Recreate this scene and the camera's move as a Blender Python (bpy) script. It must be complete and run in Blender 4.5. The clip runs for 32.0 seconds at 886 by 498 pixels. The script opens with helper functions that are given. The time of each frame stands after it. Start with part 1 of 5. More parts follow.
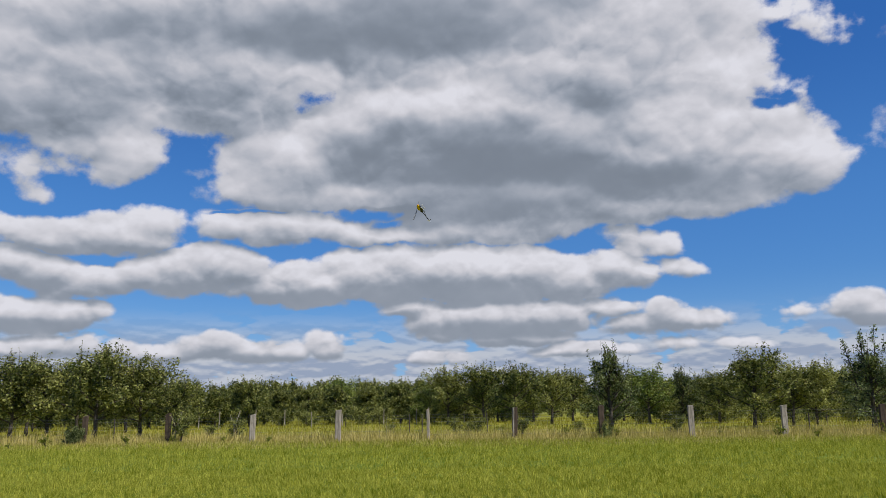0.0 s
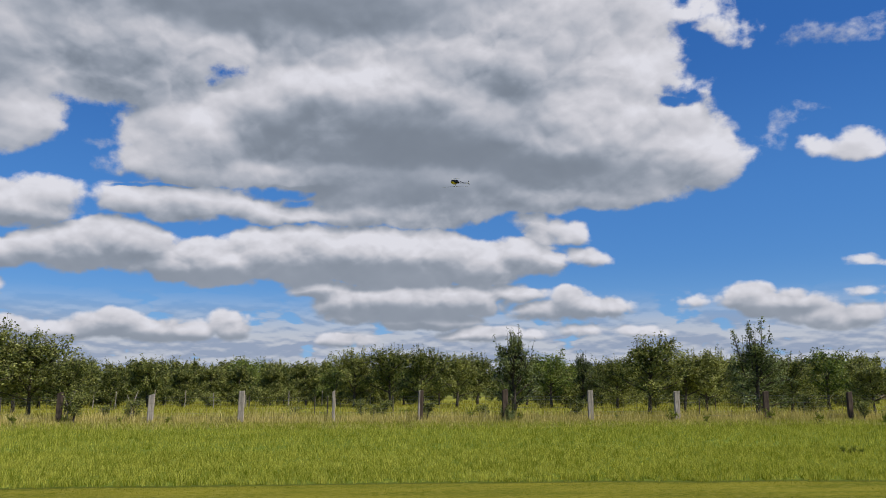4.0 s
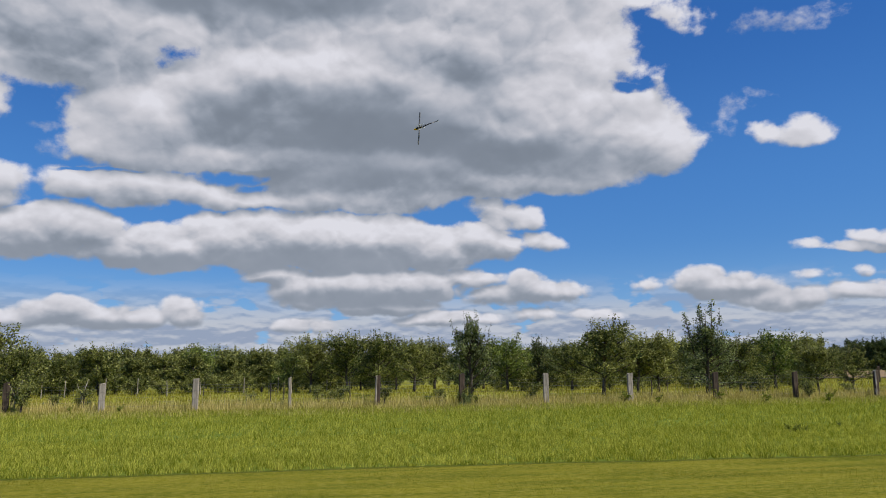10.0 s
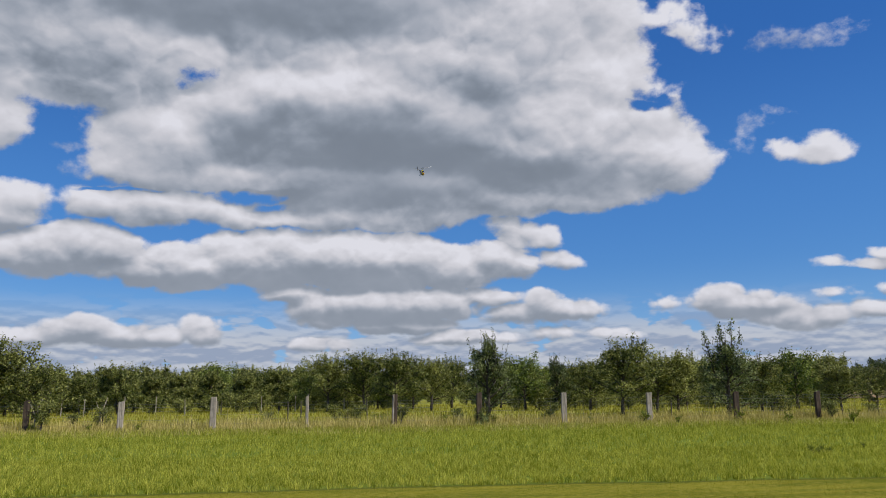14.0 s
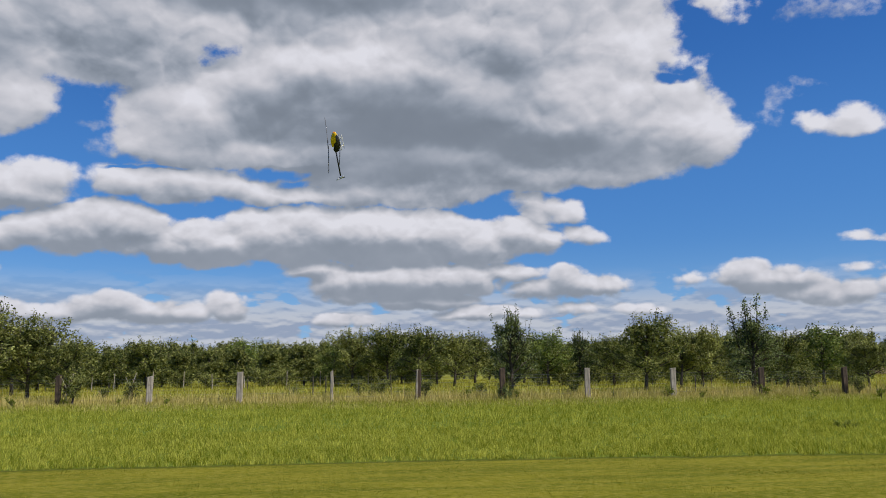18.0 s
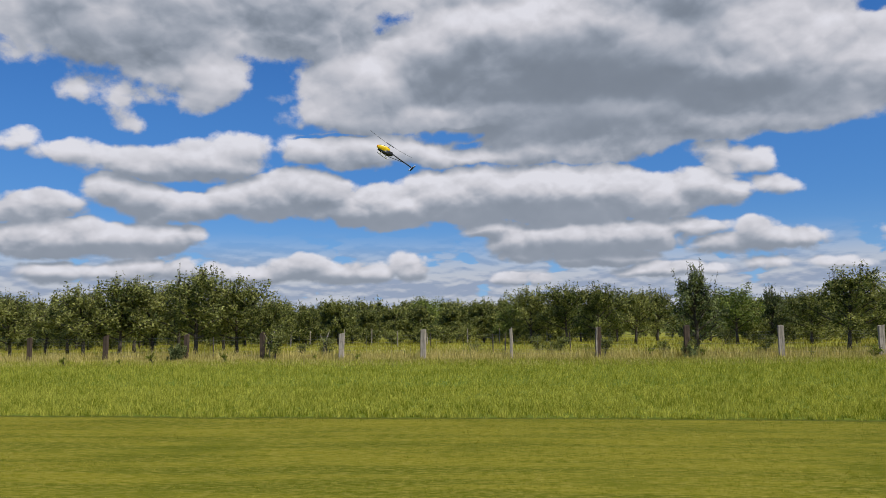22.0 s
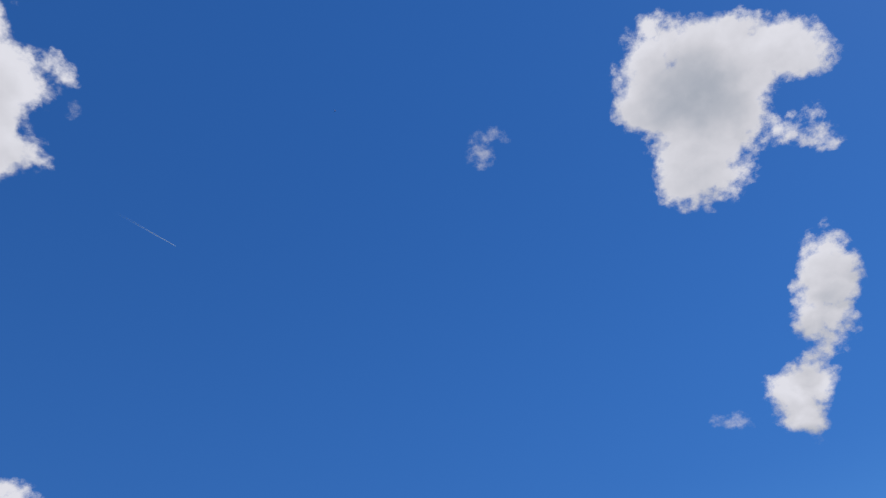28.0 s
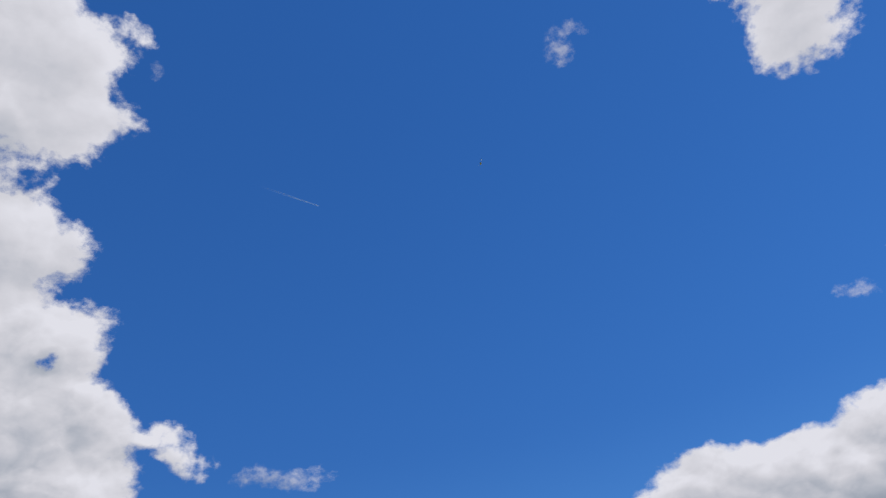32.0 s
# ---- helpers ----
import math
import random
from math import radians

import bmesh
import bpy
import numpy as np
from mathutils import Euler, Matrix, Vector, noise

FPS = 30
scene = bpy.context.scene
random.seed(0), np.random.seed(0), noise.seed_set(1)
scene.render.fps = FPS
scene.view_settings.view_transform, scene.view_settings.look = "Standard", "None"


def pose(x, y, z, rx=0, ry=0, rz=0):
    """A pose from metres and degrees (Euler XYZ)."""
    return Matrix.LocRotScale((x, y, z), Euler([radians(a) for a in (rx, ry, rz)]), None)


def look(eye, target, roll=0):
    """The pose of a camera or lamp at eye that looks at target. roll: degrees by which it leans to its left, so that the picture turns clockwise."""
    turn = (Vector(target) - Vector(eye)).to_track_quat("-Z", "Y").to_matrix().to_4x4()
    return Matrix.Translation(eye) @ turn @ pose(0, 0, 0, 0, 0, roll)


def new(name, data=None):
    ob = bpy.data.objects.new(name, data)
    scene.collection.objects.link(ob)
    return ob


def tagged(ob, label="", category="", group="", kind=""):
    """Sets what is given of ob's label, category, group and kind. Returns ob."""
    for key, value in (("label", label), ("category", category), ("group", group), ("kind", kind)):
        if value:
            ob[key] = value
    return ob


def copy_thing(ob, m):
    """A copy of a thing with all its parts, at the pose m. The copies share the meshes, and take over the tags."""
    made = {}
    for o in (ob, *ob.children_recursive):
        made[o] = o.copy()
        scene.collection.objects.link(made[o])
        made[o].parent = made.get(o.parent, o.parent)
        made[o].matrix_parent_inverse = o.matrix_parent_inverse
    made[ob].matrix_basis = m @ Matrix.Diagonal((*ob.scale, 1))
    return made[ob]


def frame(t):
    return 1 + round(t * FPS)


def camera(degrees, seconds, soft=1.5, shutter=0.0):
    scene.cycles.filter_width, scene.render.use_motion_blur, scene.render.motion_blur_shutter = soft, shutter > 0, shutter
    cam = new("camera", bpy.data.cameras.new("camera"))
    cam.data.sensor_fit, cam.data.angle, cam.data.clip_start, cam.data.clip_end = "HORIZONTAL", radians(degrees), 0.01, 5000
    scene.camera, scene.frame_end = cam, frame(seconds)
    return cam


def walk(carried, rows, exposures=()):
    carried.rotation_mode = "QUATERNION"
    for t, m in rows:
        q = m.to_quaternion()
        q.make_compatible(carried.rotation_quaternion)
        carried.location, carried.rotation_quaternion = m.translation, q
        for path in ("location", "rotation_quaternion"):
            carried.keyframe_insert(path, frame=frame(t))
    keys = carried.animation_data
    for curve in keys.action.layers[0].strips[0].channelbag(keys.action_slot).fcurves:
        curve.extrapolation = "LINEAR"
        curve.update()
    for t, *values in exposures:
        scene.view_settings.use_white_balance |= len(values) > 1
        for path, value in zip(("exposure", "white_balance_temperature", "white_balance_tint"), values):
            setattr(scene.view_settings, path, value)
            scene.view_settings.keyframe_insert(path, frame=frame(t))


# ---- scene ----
# The camera stands on the mown strip, held at eye height, and only turns.
cam = camera(59.4, 32.0, soft=0.9)
EYE = 1.6
TURNS = [
    (0, 101.40, 0.84, 0.17), (0.5, 101.53, 0.74, 0.12), (1, 101.64, 0.65, 0.14), (1.5, 101.58, 0.53, 0.07), (2, 101.36, 0.53, -0.38), (2.5, 100.72, 0.18,
    -2.41), (3, 100.48, 0.12, -5.23), (3.5, 100.33, 0.21, -6.27), (4, 100.12, 0.14, -6.60), (4.5, 100.41, 0.08, -6.86), (6.5, 100.64, 0.50, -8.20), (7,
    99.23, 0.44, -8.77), (7.5, 98.53, 0.24, -9.74), (8, 98.14, 0.22, -11.42), (8.5, 98.31, 0.23, -12.46), (9, 98.67, 0.60, -12.20), (9.5, 98.79, 0.84,
    -11.23), (10, 98.99, 0.86, -9.73), (10.5, 99.42, 0.83, -9.16), (11, 99.68, 0.83, -9.14), (11.5, 100.26, 0.83, -8.45), (12, 100.11, 0.92, -7.33),
    (12.5, 100.18, 0.96, -7.58), (13, 100.35, 0.87, -8.67), (13.5, 100.43, 0.79, -8.71), (14, 100.37, 0.75, -8.48), (14.5, 100.40, 0.81, -8.46), (16.5,
    100.17, 0.93, -7.75), (17, 99.28, 0.69, -7.58), (17.5, 98.79, 0.68, -7.36), (18, 98.61, 0.69, -6.78), (18.5, 98.08, 0.93, -3.86), (19, 98.03, 0.96,
    0.83), (19.5, 99.14, 0.63, 2.54), (20, 98.96, 0.56, 3.05), (20.5, 97.53, 0.46, 4.09), (21, 95.89, 0.53, 4.82), (21.5, 95.53, 0.67, 5.84), (22, 95.69,
    0.75, 6.23), (22.5, 97.08, 0.34, 4.43), (23, 102.67, -0.19, -11.36), (23.5, 108.31, 0.60, -29.17), (24, 114.50, 2.09, -37.35), (24.5, 120.71, 3.59,
    -41.99), (25, 122.26, 4.82, -44.75), (25.5, 123.66, 5.46, -46.50), (26, 124.62, 5.87, -47.42), (26.5, 127.93, 6.47, -49.00), (28.5, 134.57, 6.31,
    -55.19), (29, 136.80, 6.70, -49.72), (29.5, 139.54, 7.40, -41.69), (30, 141.16, 7.75, -34.37), (30.5, 141.40, 7.57, -29.77), (31, 139.92, 8.21,
    -29.38), (31.5, 132.95, 8.41, -38.90), (32, 128.46, 7.67, -44.17),
]
walk(cam, [(t, pose(0, 0, EYE, rx, ry, rz)) for t, rx, ry, rz in TURNS],
     exposures=[(0.0, 0.0), (22.5, 0.0), (24.0, -0.13), (26.5, -0.17), (28.5, 0.08), (32.0, 0.06)])

# ---- light ----
SUN_AZ, SUN_EL = 124.0, 51.0


def bearing(az, el, d=1.0):
    """The point d metres off at the bearing az (degrees, clockwise from straight ahead) and elevation el, seen from the eye's foot."""
    a, e = radians(az), radians(el)
    return Vector((math.sin(a) * math.cos(e), math.cos(a) * math.cos(e), math.sin(e))) * d


sun = new("sun", bpy.data.lights.new("sun", "SUN"))
sun.data.energy, sun.data.angle, sun.data.color = 5.0, radians(0.53), (1.0, 0.95, 0.87)
sun.matrix_basis = look(bearing(SUN_AZ, SUN_EL, 100.0), (0, 0, 0))

# Clouds of the sky: bearing, elevation, half width, half height and slope of their lobes, in degrees.
GREAT_CUMULUS = [(-28, 23.4, 10.8, 5.3, 11), (-16.5, 24.2, 11.3, 5, 6.1), (-19.5, 26.9, 14.5, 4.4, 8.2), (-3.5, 27.7, 14, 5.8, 0.8), (12, 26.2, 10.9,
    6.1, -6.2), (18.8, 22.2, 4.2, 5.2, -4.4), (0.8, 20.1, 13.6, 5.3, -1.1), (13.7, 18.6, 12.9, 4.8, -5.3), (24.8, 16.5, 4, 2.6, -8.4), (-11.2, 17.9,
    6, 3.4, 2.6), (-13.8, 15.8, 3.8, 1.8, 5.8), (5.1, 15.5, 15.7, 2.9, -2.2), (17.5, 15.1, 6.9, 2.3, -5.6), (-4.4, 21.3, 4.9, 3.2, 0.8), (17.3, 31.7,
    3.7, 2.7, 9), (7.9, 36.5, 7.5, 4.6, 16.8), (25.1, 15.7, 3.1, 1.6, 1.3), (9.6, 32.4, 6.8, 2.9, 13.9), (-8.9, 15.8, 5.1, 1.6, 4.3), (1.7, 13.4, 4.5,
    1.6, 0.9)]
LOWER_EDGE = [(3.8, 13, 5.4, 1.3, 0.4), (8.3, 13, 3.5, 1.1, -0.6), (-22.8, 16.8, 2.6, 1.7, 4.2), (-25.1, 18.2, 4.3, 1.5, 5.4), (-30.7, 18.8, 5.4, 1.4,
    7.6), (-34, 18.4, 2.2, 1, 8.6), (-29, 15.8, 1.2, 1.1, 5.7), (-31.5, 16.3, 1.7, 0.9, 6.8), (-27.1, 16.2, 1.5, 0.8, 5.3), (-28.5, 14.3, 1, 0.7, 5),
    (-0.8, 12.6, 2.5, 0.7, 1.4), (4.4, 12, 3.9, 0.7, 0.2), (-12.4, 13.7, 1.5, 0.6, 4.5)]
MIDDLE_STRIP = [(-31.9, 11.8, 2.5, 0.8, 4.8), (-27.6, 11.6, 4.1, 1.1, 3.7), (-23.1, 12, 4.3, 1.4, 2.8), (-20.8, 12.8, 2.2, 1.2, 2.5), (-24.2, 11, 4.1,
    0.8, 2.8), (-16.1, 12.9, 2.9, 1.1, 1.5), (-12.1, 12.9, 4, 1.4, 0.6), (-7.5, 12.7, 3.3, 1, -0.5), (-35.3, 12.4, 1.1, 0.6, 6), (-3.3, 12.5, 2.8, 0.7,
    -1.4), (0.5, 12.9, 3.6, 0.9, -2.3)]
MIDDLE_LAYER = [(-34.2, 8.2, 3.2, 1.1, 3.5), (-29.3, 9.4, 1.9, 1.5, 3.2), (-27.6, 8.9, 2.3, 1.4, 2.7), (-25.7, 8.1, 3.3, 1, 2.1), (-23.8, 8.6, 2.6,
    1.1, 1.9), (-21.1, 9.2, 2.5, 1.3, 1.7), (-17.9, 9.6, 4.1, 2, 1.2), (-15.5, 9.5, 3.4, 1.7, 0.8), (-10.1, 8.9, 4.9, 1.8, -0.1), (-6.9, 9.7, 2.5, 1.7,
    -0.6), (-3.3, 9.6, 4.7, 2.3, -1.2), (1.3, 9.5, 5.5, 2.3, -2), (5.4, 9.3, 5, 2.2, -2.7), (9, 8.9, 3.7, 1.7, -3.2), (12.8, 9.3, 3.5, 1.3, -4), (16.3,
    9.3, 2.5, 0.7, -4.7)]
KNOB = [(14.2, 11.3, 1.6, 1, -5), (12.8, 12.2, 1.2, 0.7, -4.9), (13.6, 12, 0.9, 1, -5.1), (14, 10.9, 1.1, 1.1, -4.8), (15.7, 10.7, 1.7, 0.7, -5.1),
    (16.6, 11, 0.8, 0.8, -5.4)]
LOWER_LAYER = [(-32.8, 6.2, 4.7, 1.4, 2.3), (-28.2, 6.2, 4.2, 1.3, 1.7), (-25.2, 6.5, 1.8, 0.9, 1.5), (-1.9, 7.1, 3.1, 0.7, -1.3), (0.8, 6.3, 3.7,
    1.3, -1.5), (4.5, 6.3, 4.5, 1.5, -1.9), (7.7, 6.4, 4, 1.3, -2.3), (11.6, 6.8, 2.7, 0.7, -3), (5.2, 4.9, 4, 0.8, -1.7), (-0.5, 5.3, 1.8, 0.7, -1.3),
    (16, 5.8, 2, 1.3, -3.2), (18.3, 5.7, 2.1, 0.9, -3.4), (14.1, 5.4, 3, 0.8, -2.8), (24.6, 6, 1.2, 0.6, -3.7), (29, 5.8, 2.6, 1.2, -4.2)]
LOW_ROW = [(-32.8, 3.9, 2.4, 0.8, 1.1), (-28, 3.9, 2.7, 0.7, 0.7), (-25.2, 4.3, 1.5, 1, 0.7), (-22.8, 3.9, 1.3, 0.8, 0.4), (-19.7, 3.8, 2.6, 0.7,
    0.1), (-16.7, 4.3, 2.9, 1, 0), (-13.4, 4, 3.9, 0.9, -0.2), (-8.6, 4.4, 1.5, 1, -0.6), (-0.5, 3.4, 2.7, 0.6, -1.1), (16.6, 4, 1.6, 0.6, -2.5), (21.4,
    3.8, 2.1, 0.4, -2.9), (9.9, 3.8, 4.4, 0.6, -1.9), (-26.8, 4.3, 2.8, 0.8, 1.2)]
EAST_PUFFS = [(35, 15.7, 2.2, 0.8, -8.3), (35.6, 16.4, 1, 0.6, -8.8), (33.9, 16.1, 1.3, 0.6, -8.1), (27.9, 24.3, 1.2, 0.6, -8.7), (28.2, 24.9, 1.9,
    1.3, -7.5), (37.7, 7.8, 2.8, 0.3, -5.1), (35.8, 6.1, 1.3, 0.4, -3.3), (38.3, 6.3, 0.5, 0.4, -3.8), (29.9, 5.7, 3.7, 1, -2.5), (33.9, 4.6, 3.6,
    0.9, -2.5), (38.2, 4.8, 2.3, 0.5, -3), (24.5, 6.1, 1.2, 0.4, -1.9), (40.5, 4.9, 1.6, 0.5, -3.3), (39.8, 8.3, 1.8, 0.5, -5.8)]
EAST_BANK = [(67.3, 17.3, 4.9, 2.8, -11.9), (58.5, 13.6, 6.9, 2.6, -7.3), (65.2, 12.8, 5.3, 3.1, -9), (52.6, 13.6, 2.9, 1.5, -5.8), (63.1, 16, 4.1,
    2.1, -9.7), (58.8, 15.1, 4, 1.7, -8), (67, 9.3, 2.8, 1.9, -7.6), (73.1, 11.8, 4.8, 2.1, -11.5), (73.8, 15.7, 6.4, 3.6, -13.8), (68.1, 15.9, 5.4,
    2.8, -11.8), (79.2, 16.5, 4.7, 3.7, -16.3), (40.9, 8.2, 2.2, 0.5, -6), (55.8, 6.8, 8.3, 0.8, -4.4), (62.8, 6.9, 4.9, 1.2, -5.6), (48.6, 8.5, 1.5,
    0.2, -3.8), (43.9, 6.8, 0.8, 0.4, -2.9), (46.5, 5.9, 5.1, 0.5, -1.1), (49.5, 5, 2, 0.3, -1), (41.1, 5.3, 2.8, 0.3, -0.3), (47.7, 6.7, 4.4, 0.5,
    -1.6)]
HIGH_EDGE = [(13, 46, 4.7, 2.6, 20.6), (11.2, 40.7, 2.1, 1.8, 19.6), (13.5, 37.2, 3.9, 2.2, 16.1), (13.4, 34.5, 4, 2.5, 14.8), (17.3, 31.8, 3.6, 2.2,
    10.9), (15.2, 28.8, 3.8, 2.9, 10.7), (18.1, 25.9, 4, 1.9, 7.6), (16.6, 24.2, 5.1, 3.6, 7.5), (20.3, 22.2, 4.3, 2.3, 4.9), (19.3, 18, 7.1, 3.1,
    3.3), (24.1, 16.7, 3.6, 2.3, 1.3), (25, 26.1, 1.8, 0.7, 4.4), (27.4, 25.4, 1.6, 0.9, -37.1), (28.7, 23.9, 1, 0.9, 2.1), (24.8, 21.4, 1.5, 0.4,
    -6.6), (26.2, 20.3, 0.4, 0.6, -6.8)]
OVERHEAD_EAST = [(95, 49.3, 5.9, 2.6, -41.2), (91.2, 49.8, 3.6, 3.2, -37.9), (87.5, 48.8, 4, 3.3, -34.3), (90.4, 46, 3.9, 3.5, -36), (86.6, 43, 3.4,
    2.7, -31.7), (96.4, 42.4, 2.1, 1.1, -40.1), (99.3, 48, 2.8, 1.6, -44.9), (90.4, 31.3, 2, 4.4, -30), (86.3, 26.3, 2, 2.6, -24.7)]
OVERHEAD_WEST = [(-12.5, 62.6, 5.1, 2.4, 36.9), (-7, 60.7, 2.2, 2.6, 30.6), (-3.2, 57.5, 2.6, 2.9, 25.6), (-11.4, 57.6, 2.3, 1, 33.7), (-4.4, 54.2, 3,
    2.1, 57.2), (-7.3, 51.2, 1.6, 2.3, 26.6), (-5.5, 48.1, 1.3, 2.6, 23.5), (6.8, 56.1, 1.9, 2.3, 15.9), (7.8, 53, 3.5, 2.5, 14), (11.9, 49.9, 4.9,
    4.3, 9.6), (14.4, 46.5, 4.4, 3.1, 6.6), (5.7, 48.6, 2.8, 3.4, 14.2), (7.4, 44, 4.3, 2.8, 11), (19, 53.3, 1.4, 0.7, -25.9)]
OVERHEAD_LOW = [(-0, 41.4, 4.5, 4, 15.4), (6.4, 40.2, 4.7, 3.7, 10.1), (14.1, 37.6, 4.1, 2.9, 4.1), (6.5, 35.8, 8.6, 3.6, 8.2), (12.4, 41.3, 1.7, 1.4,
    6.4)]
HOLES = [(-10.2, 22, 1.2, 0.6, 3), (24.8, 20.2, 1.2, 0.4, -6.3), (18.4, 35, 0.7, 0.7, 9.4), (-14.2, 13.8, 1.9, 0.1, 5.1), (17.5, 30.5, 0.5, 0.4,
    10.2), (-6.3, 13.8, 2.1, 0.4, 3), (-4.5, 13.3, 0.9, 0.2, 2.4), (10.8, 11.2, 1.1, 0.2, -1.1), (15.8, 42.3, 3.3, 0.9, 17.7)]
GREY_BASES = [(-9.7, 26.9, 12.1, 2, 3.6), (-1.5, 28, 10.5, 3, 4.3), (4.9, 17.1, 7.8, 3.2, 0.5), (14.1, 15.9, 8.3, 1.4, -2.1), (-4.6, 18.6, 3.8, 1.7,
    3.7), (2.1, 19.5, 5.3, 2, 1.6), (-25.3, 25.7, 6.1, 1.4, 10.7), (0.5, 8.3, 6.2, 0.9, 0.4), (-17.9, 8.2, 3, 0.4, 3.3), (-28.6, 8.1, 5.3, 0.3, 2.5),
    (-30.3, 5.5, 5.2, 0.3, 1.6), (4.6, 5.1, 5, 0.8, -0.4), (12.5, 20.3, 2.5, 2.5, -1.9), (0.4, 14.2, 4.9, 0.7, 1.3), (-10.8, 7.8, 3.5, 0.6, 2),
    (-16.3, 3.5, 4.8, 0.4, 0.7), (19.2, 14.9, 6.1, 0.9, -3.4)]
MORE_GREY_BASES = [(16.3, 5.1, 3.2, 0.3, -2.9), (-15.4, 3.4, 6.1, 0.3, -0.2), (-32.8, 3.4, 2.3, 0.2, 0.9), (-24.6, 10.7, 4.1, 0.2, 2.8), (31, 5, 4.1,
    0.3, -2.3), (66.1, 15.3, 3.6, 1, -10.5), (62.8, 11.5, 5.1, 1.1, -7.7), (66.9, 8.8, 2.2, 1.6, -7.3), (8.4, 28.3, 6.7, 1.5, 12.7), (59.2, 6.2, 6.9,
    0.4, -4.7), (89.9, 48.1, 3.5, 2.7, -36.6), (7.5, 42.7, 3.2, 2.3, 10.4), (62.2, 11.8, 7.5, 1.9, -7.7)]

# Thin torn shreds, and the sunlit flanks of the heaps.
SHREDS = [(30.9, 17.3, 0.7, 1, -7.6), (30.3, 16.3, 0.8, 0.6, -7), (31.5, 18.1, 0.8, 0.5, -8.1), (32.8, 18.5, 1.1, 0.2, -8.7), (35.5, 23.1, 1.8, 0.6,
    -11.7), (37, 23.3, 1.2, 0.3, -12.5), (34, 23, 2, 0.6, -0.8), (36.4, 23.7, 1.4, 0.3, -1.7), (-17.9, 16.4, 0.8, 0.3, 7.4), (-17.5, 15, 0.9, 0.5,
    6.6), (67, 49.7, 0.9, 0.8, -18.1), (68.7, 50.4, 0.6, 0.5, -19.5), (81.2, 26.4, 1.1, 0.6, -21.8), (20.4, 52.6, 0.5, 0.8, 19.5), (22.2, 50.8, 0.4,
    0.5, 17.3), (11.1, 57, 1.1, 1.7, 29.9)]
SUNLIT = [(4.7, 23.9, 6, 2, 1.1), (-2.6, 22.4, 3.6, 1.6, 3.8), (19.4, 20.5, 3.6, 4.4, -4.4), (17.6, 17.8, 4.9, 0.9, -3.4), (25.4, 15.9, 3.2, 1.8,
    -5.3), (14.3, 23.2, 2.4, 2.4, -2.8), (-10.6, 18.9, 1.5, 2.3, 5.8), (-13.8, 15.9, 3, 1.7, 5.8), (-8.4, 24, 1.9, 0.8, 6.6), (14.9, 13.7, 6.2, 0.4,
    -2.2), (-3.2, 10.8, 3.7, 0.7, 1.5), (2.1, 10.7, 5.4, 0.9, 0.5), (12.7, 9.6, 2.9, 0.6, -1.4), (5.9, 12.7, 7.5, 0.6, -0.1), (0.9, 13.7, 1.8, 0.6,
    1.2)]


def node(tree, kind, *inputs, out=0, operation="", interpolation_type="", use_clamp=False):
    """A node with its inputs set or linked; gives the output socket."""
    n = tree.nodes.new(kind)
    if operation:
        n.operation = operation
    if interpolation_type:
        n.interpolation_type = interpolation_type
    if use_clamp:
        n.use_clamp = True
    for i, value in enumerate(inputs):
        if value is None:
            continue
        if isinstance(value, bpy.types.NodeSocket):
            tree.links.new(value, n.inputs[i])
        else:
            n.inputs[i].default_value = value
    return n.outputs[out]


def maths(tree, op, a, b=0.0, c=0.0, clamp=False):
    return node(tree, "ShaderNodeMath", a, b, c, operation=op, use_clamp=clamp)


def ramp(tree, value, lo, hi, a=0.0, b=1.0, smooth=True):
    return node(tree, "ShaderNodeMapRange", value, lo, hi, a, b, interpolation_type="SMOOTHSTEP" if smooth else "LINEAR")


def mixed(tree, fac, a, b, blend="MIX"):
    n = tree.nodes.new("ShaderNodeMix")
    n.data_type, n.blend_type = "RGBA", blend
    for i, value in ((0, fac), (6, a), (7, b)):
        if isinstance(value, bpy.types.NodeSocket):
            tree.links.new(value, n.inputs[i])
        else:
            n.inputs[i].default_value = value if i == 0 else (*value[:3], 1.0)
    return n.outputs[2]


def noise_at(tree, vec, scale, detail=2.0, rough=0.5, out=0, distort=0.0):
    n = tree.nodes.new("ShaderNodeTexNoise")
    tree.links.new(vec, n.inputs["Vector"])
    n.inputs["Scale"].default_value, n.inputs["Detail"].default_value = scale, detail
    n.inputs["Roughness"].default_value, n.inputs["Distortion"].default_value = rough, distort
    return n.outputs[out]


def lobes(tree, way, shapes, melt):
    """How many degrees a direction lies inside the nearest of these lobes (outside: minus)."""
    total = None
    for az, el, wide, high, slope in shapes:
        c = bearing(az, el)
        side = Vector((math.cos(radians(az)), -math.sin(radians(az)), 0))
        up = side.cross(c)
        s, size = radians(slope), min(wide, high) * 0.5 + 0.5 * math.sqrt(wide * high)
        k = math.sqrt(size * 0.5)
        ex = (side * math.cos(s) + up * math.sin(s)) * (k / math.sin(radians(wide)))
        ey = (up * math.cos(s) - side * math.sin(s)) * (k / math.sin(radians(high)))
        dx = node(tree, "ShaderNodeVectorMath", way, tuple(ex), out=1, operation="DOT_PRODUCT")
        dy = node(tree, "ShaderNodeVectorMath", way, tuple(ey), out=1, operation="DOT_PRODUCT")
        r = maths(tree, "MULTIPLY_ADD", dy, dy, maths(tree, "MULTIPLY", dx, dx))
        h = maths(tree, "SUBTRACT", size * 0.5, r)
        total = h if total is None else maths(tree, "SMOOTH_MAX", total, h, melt)
    return total


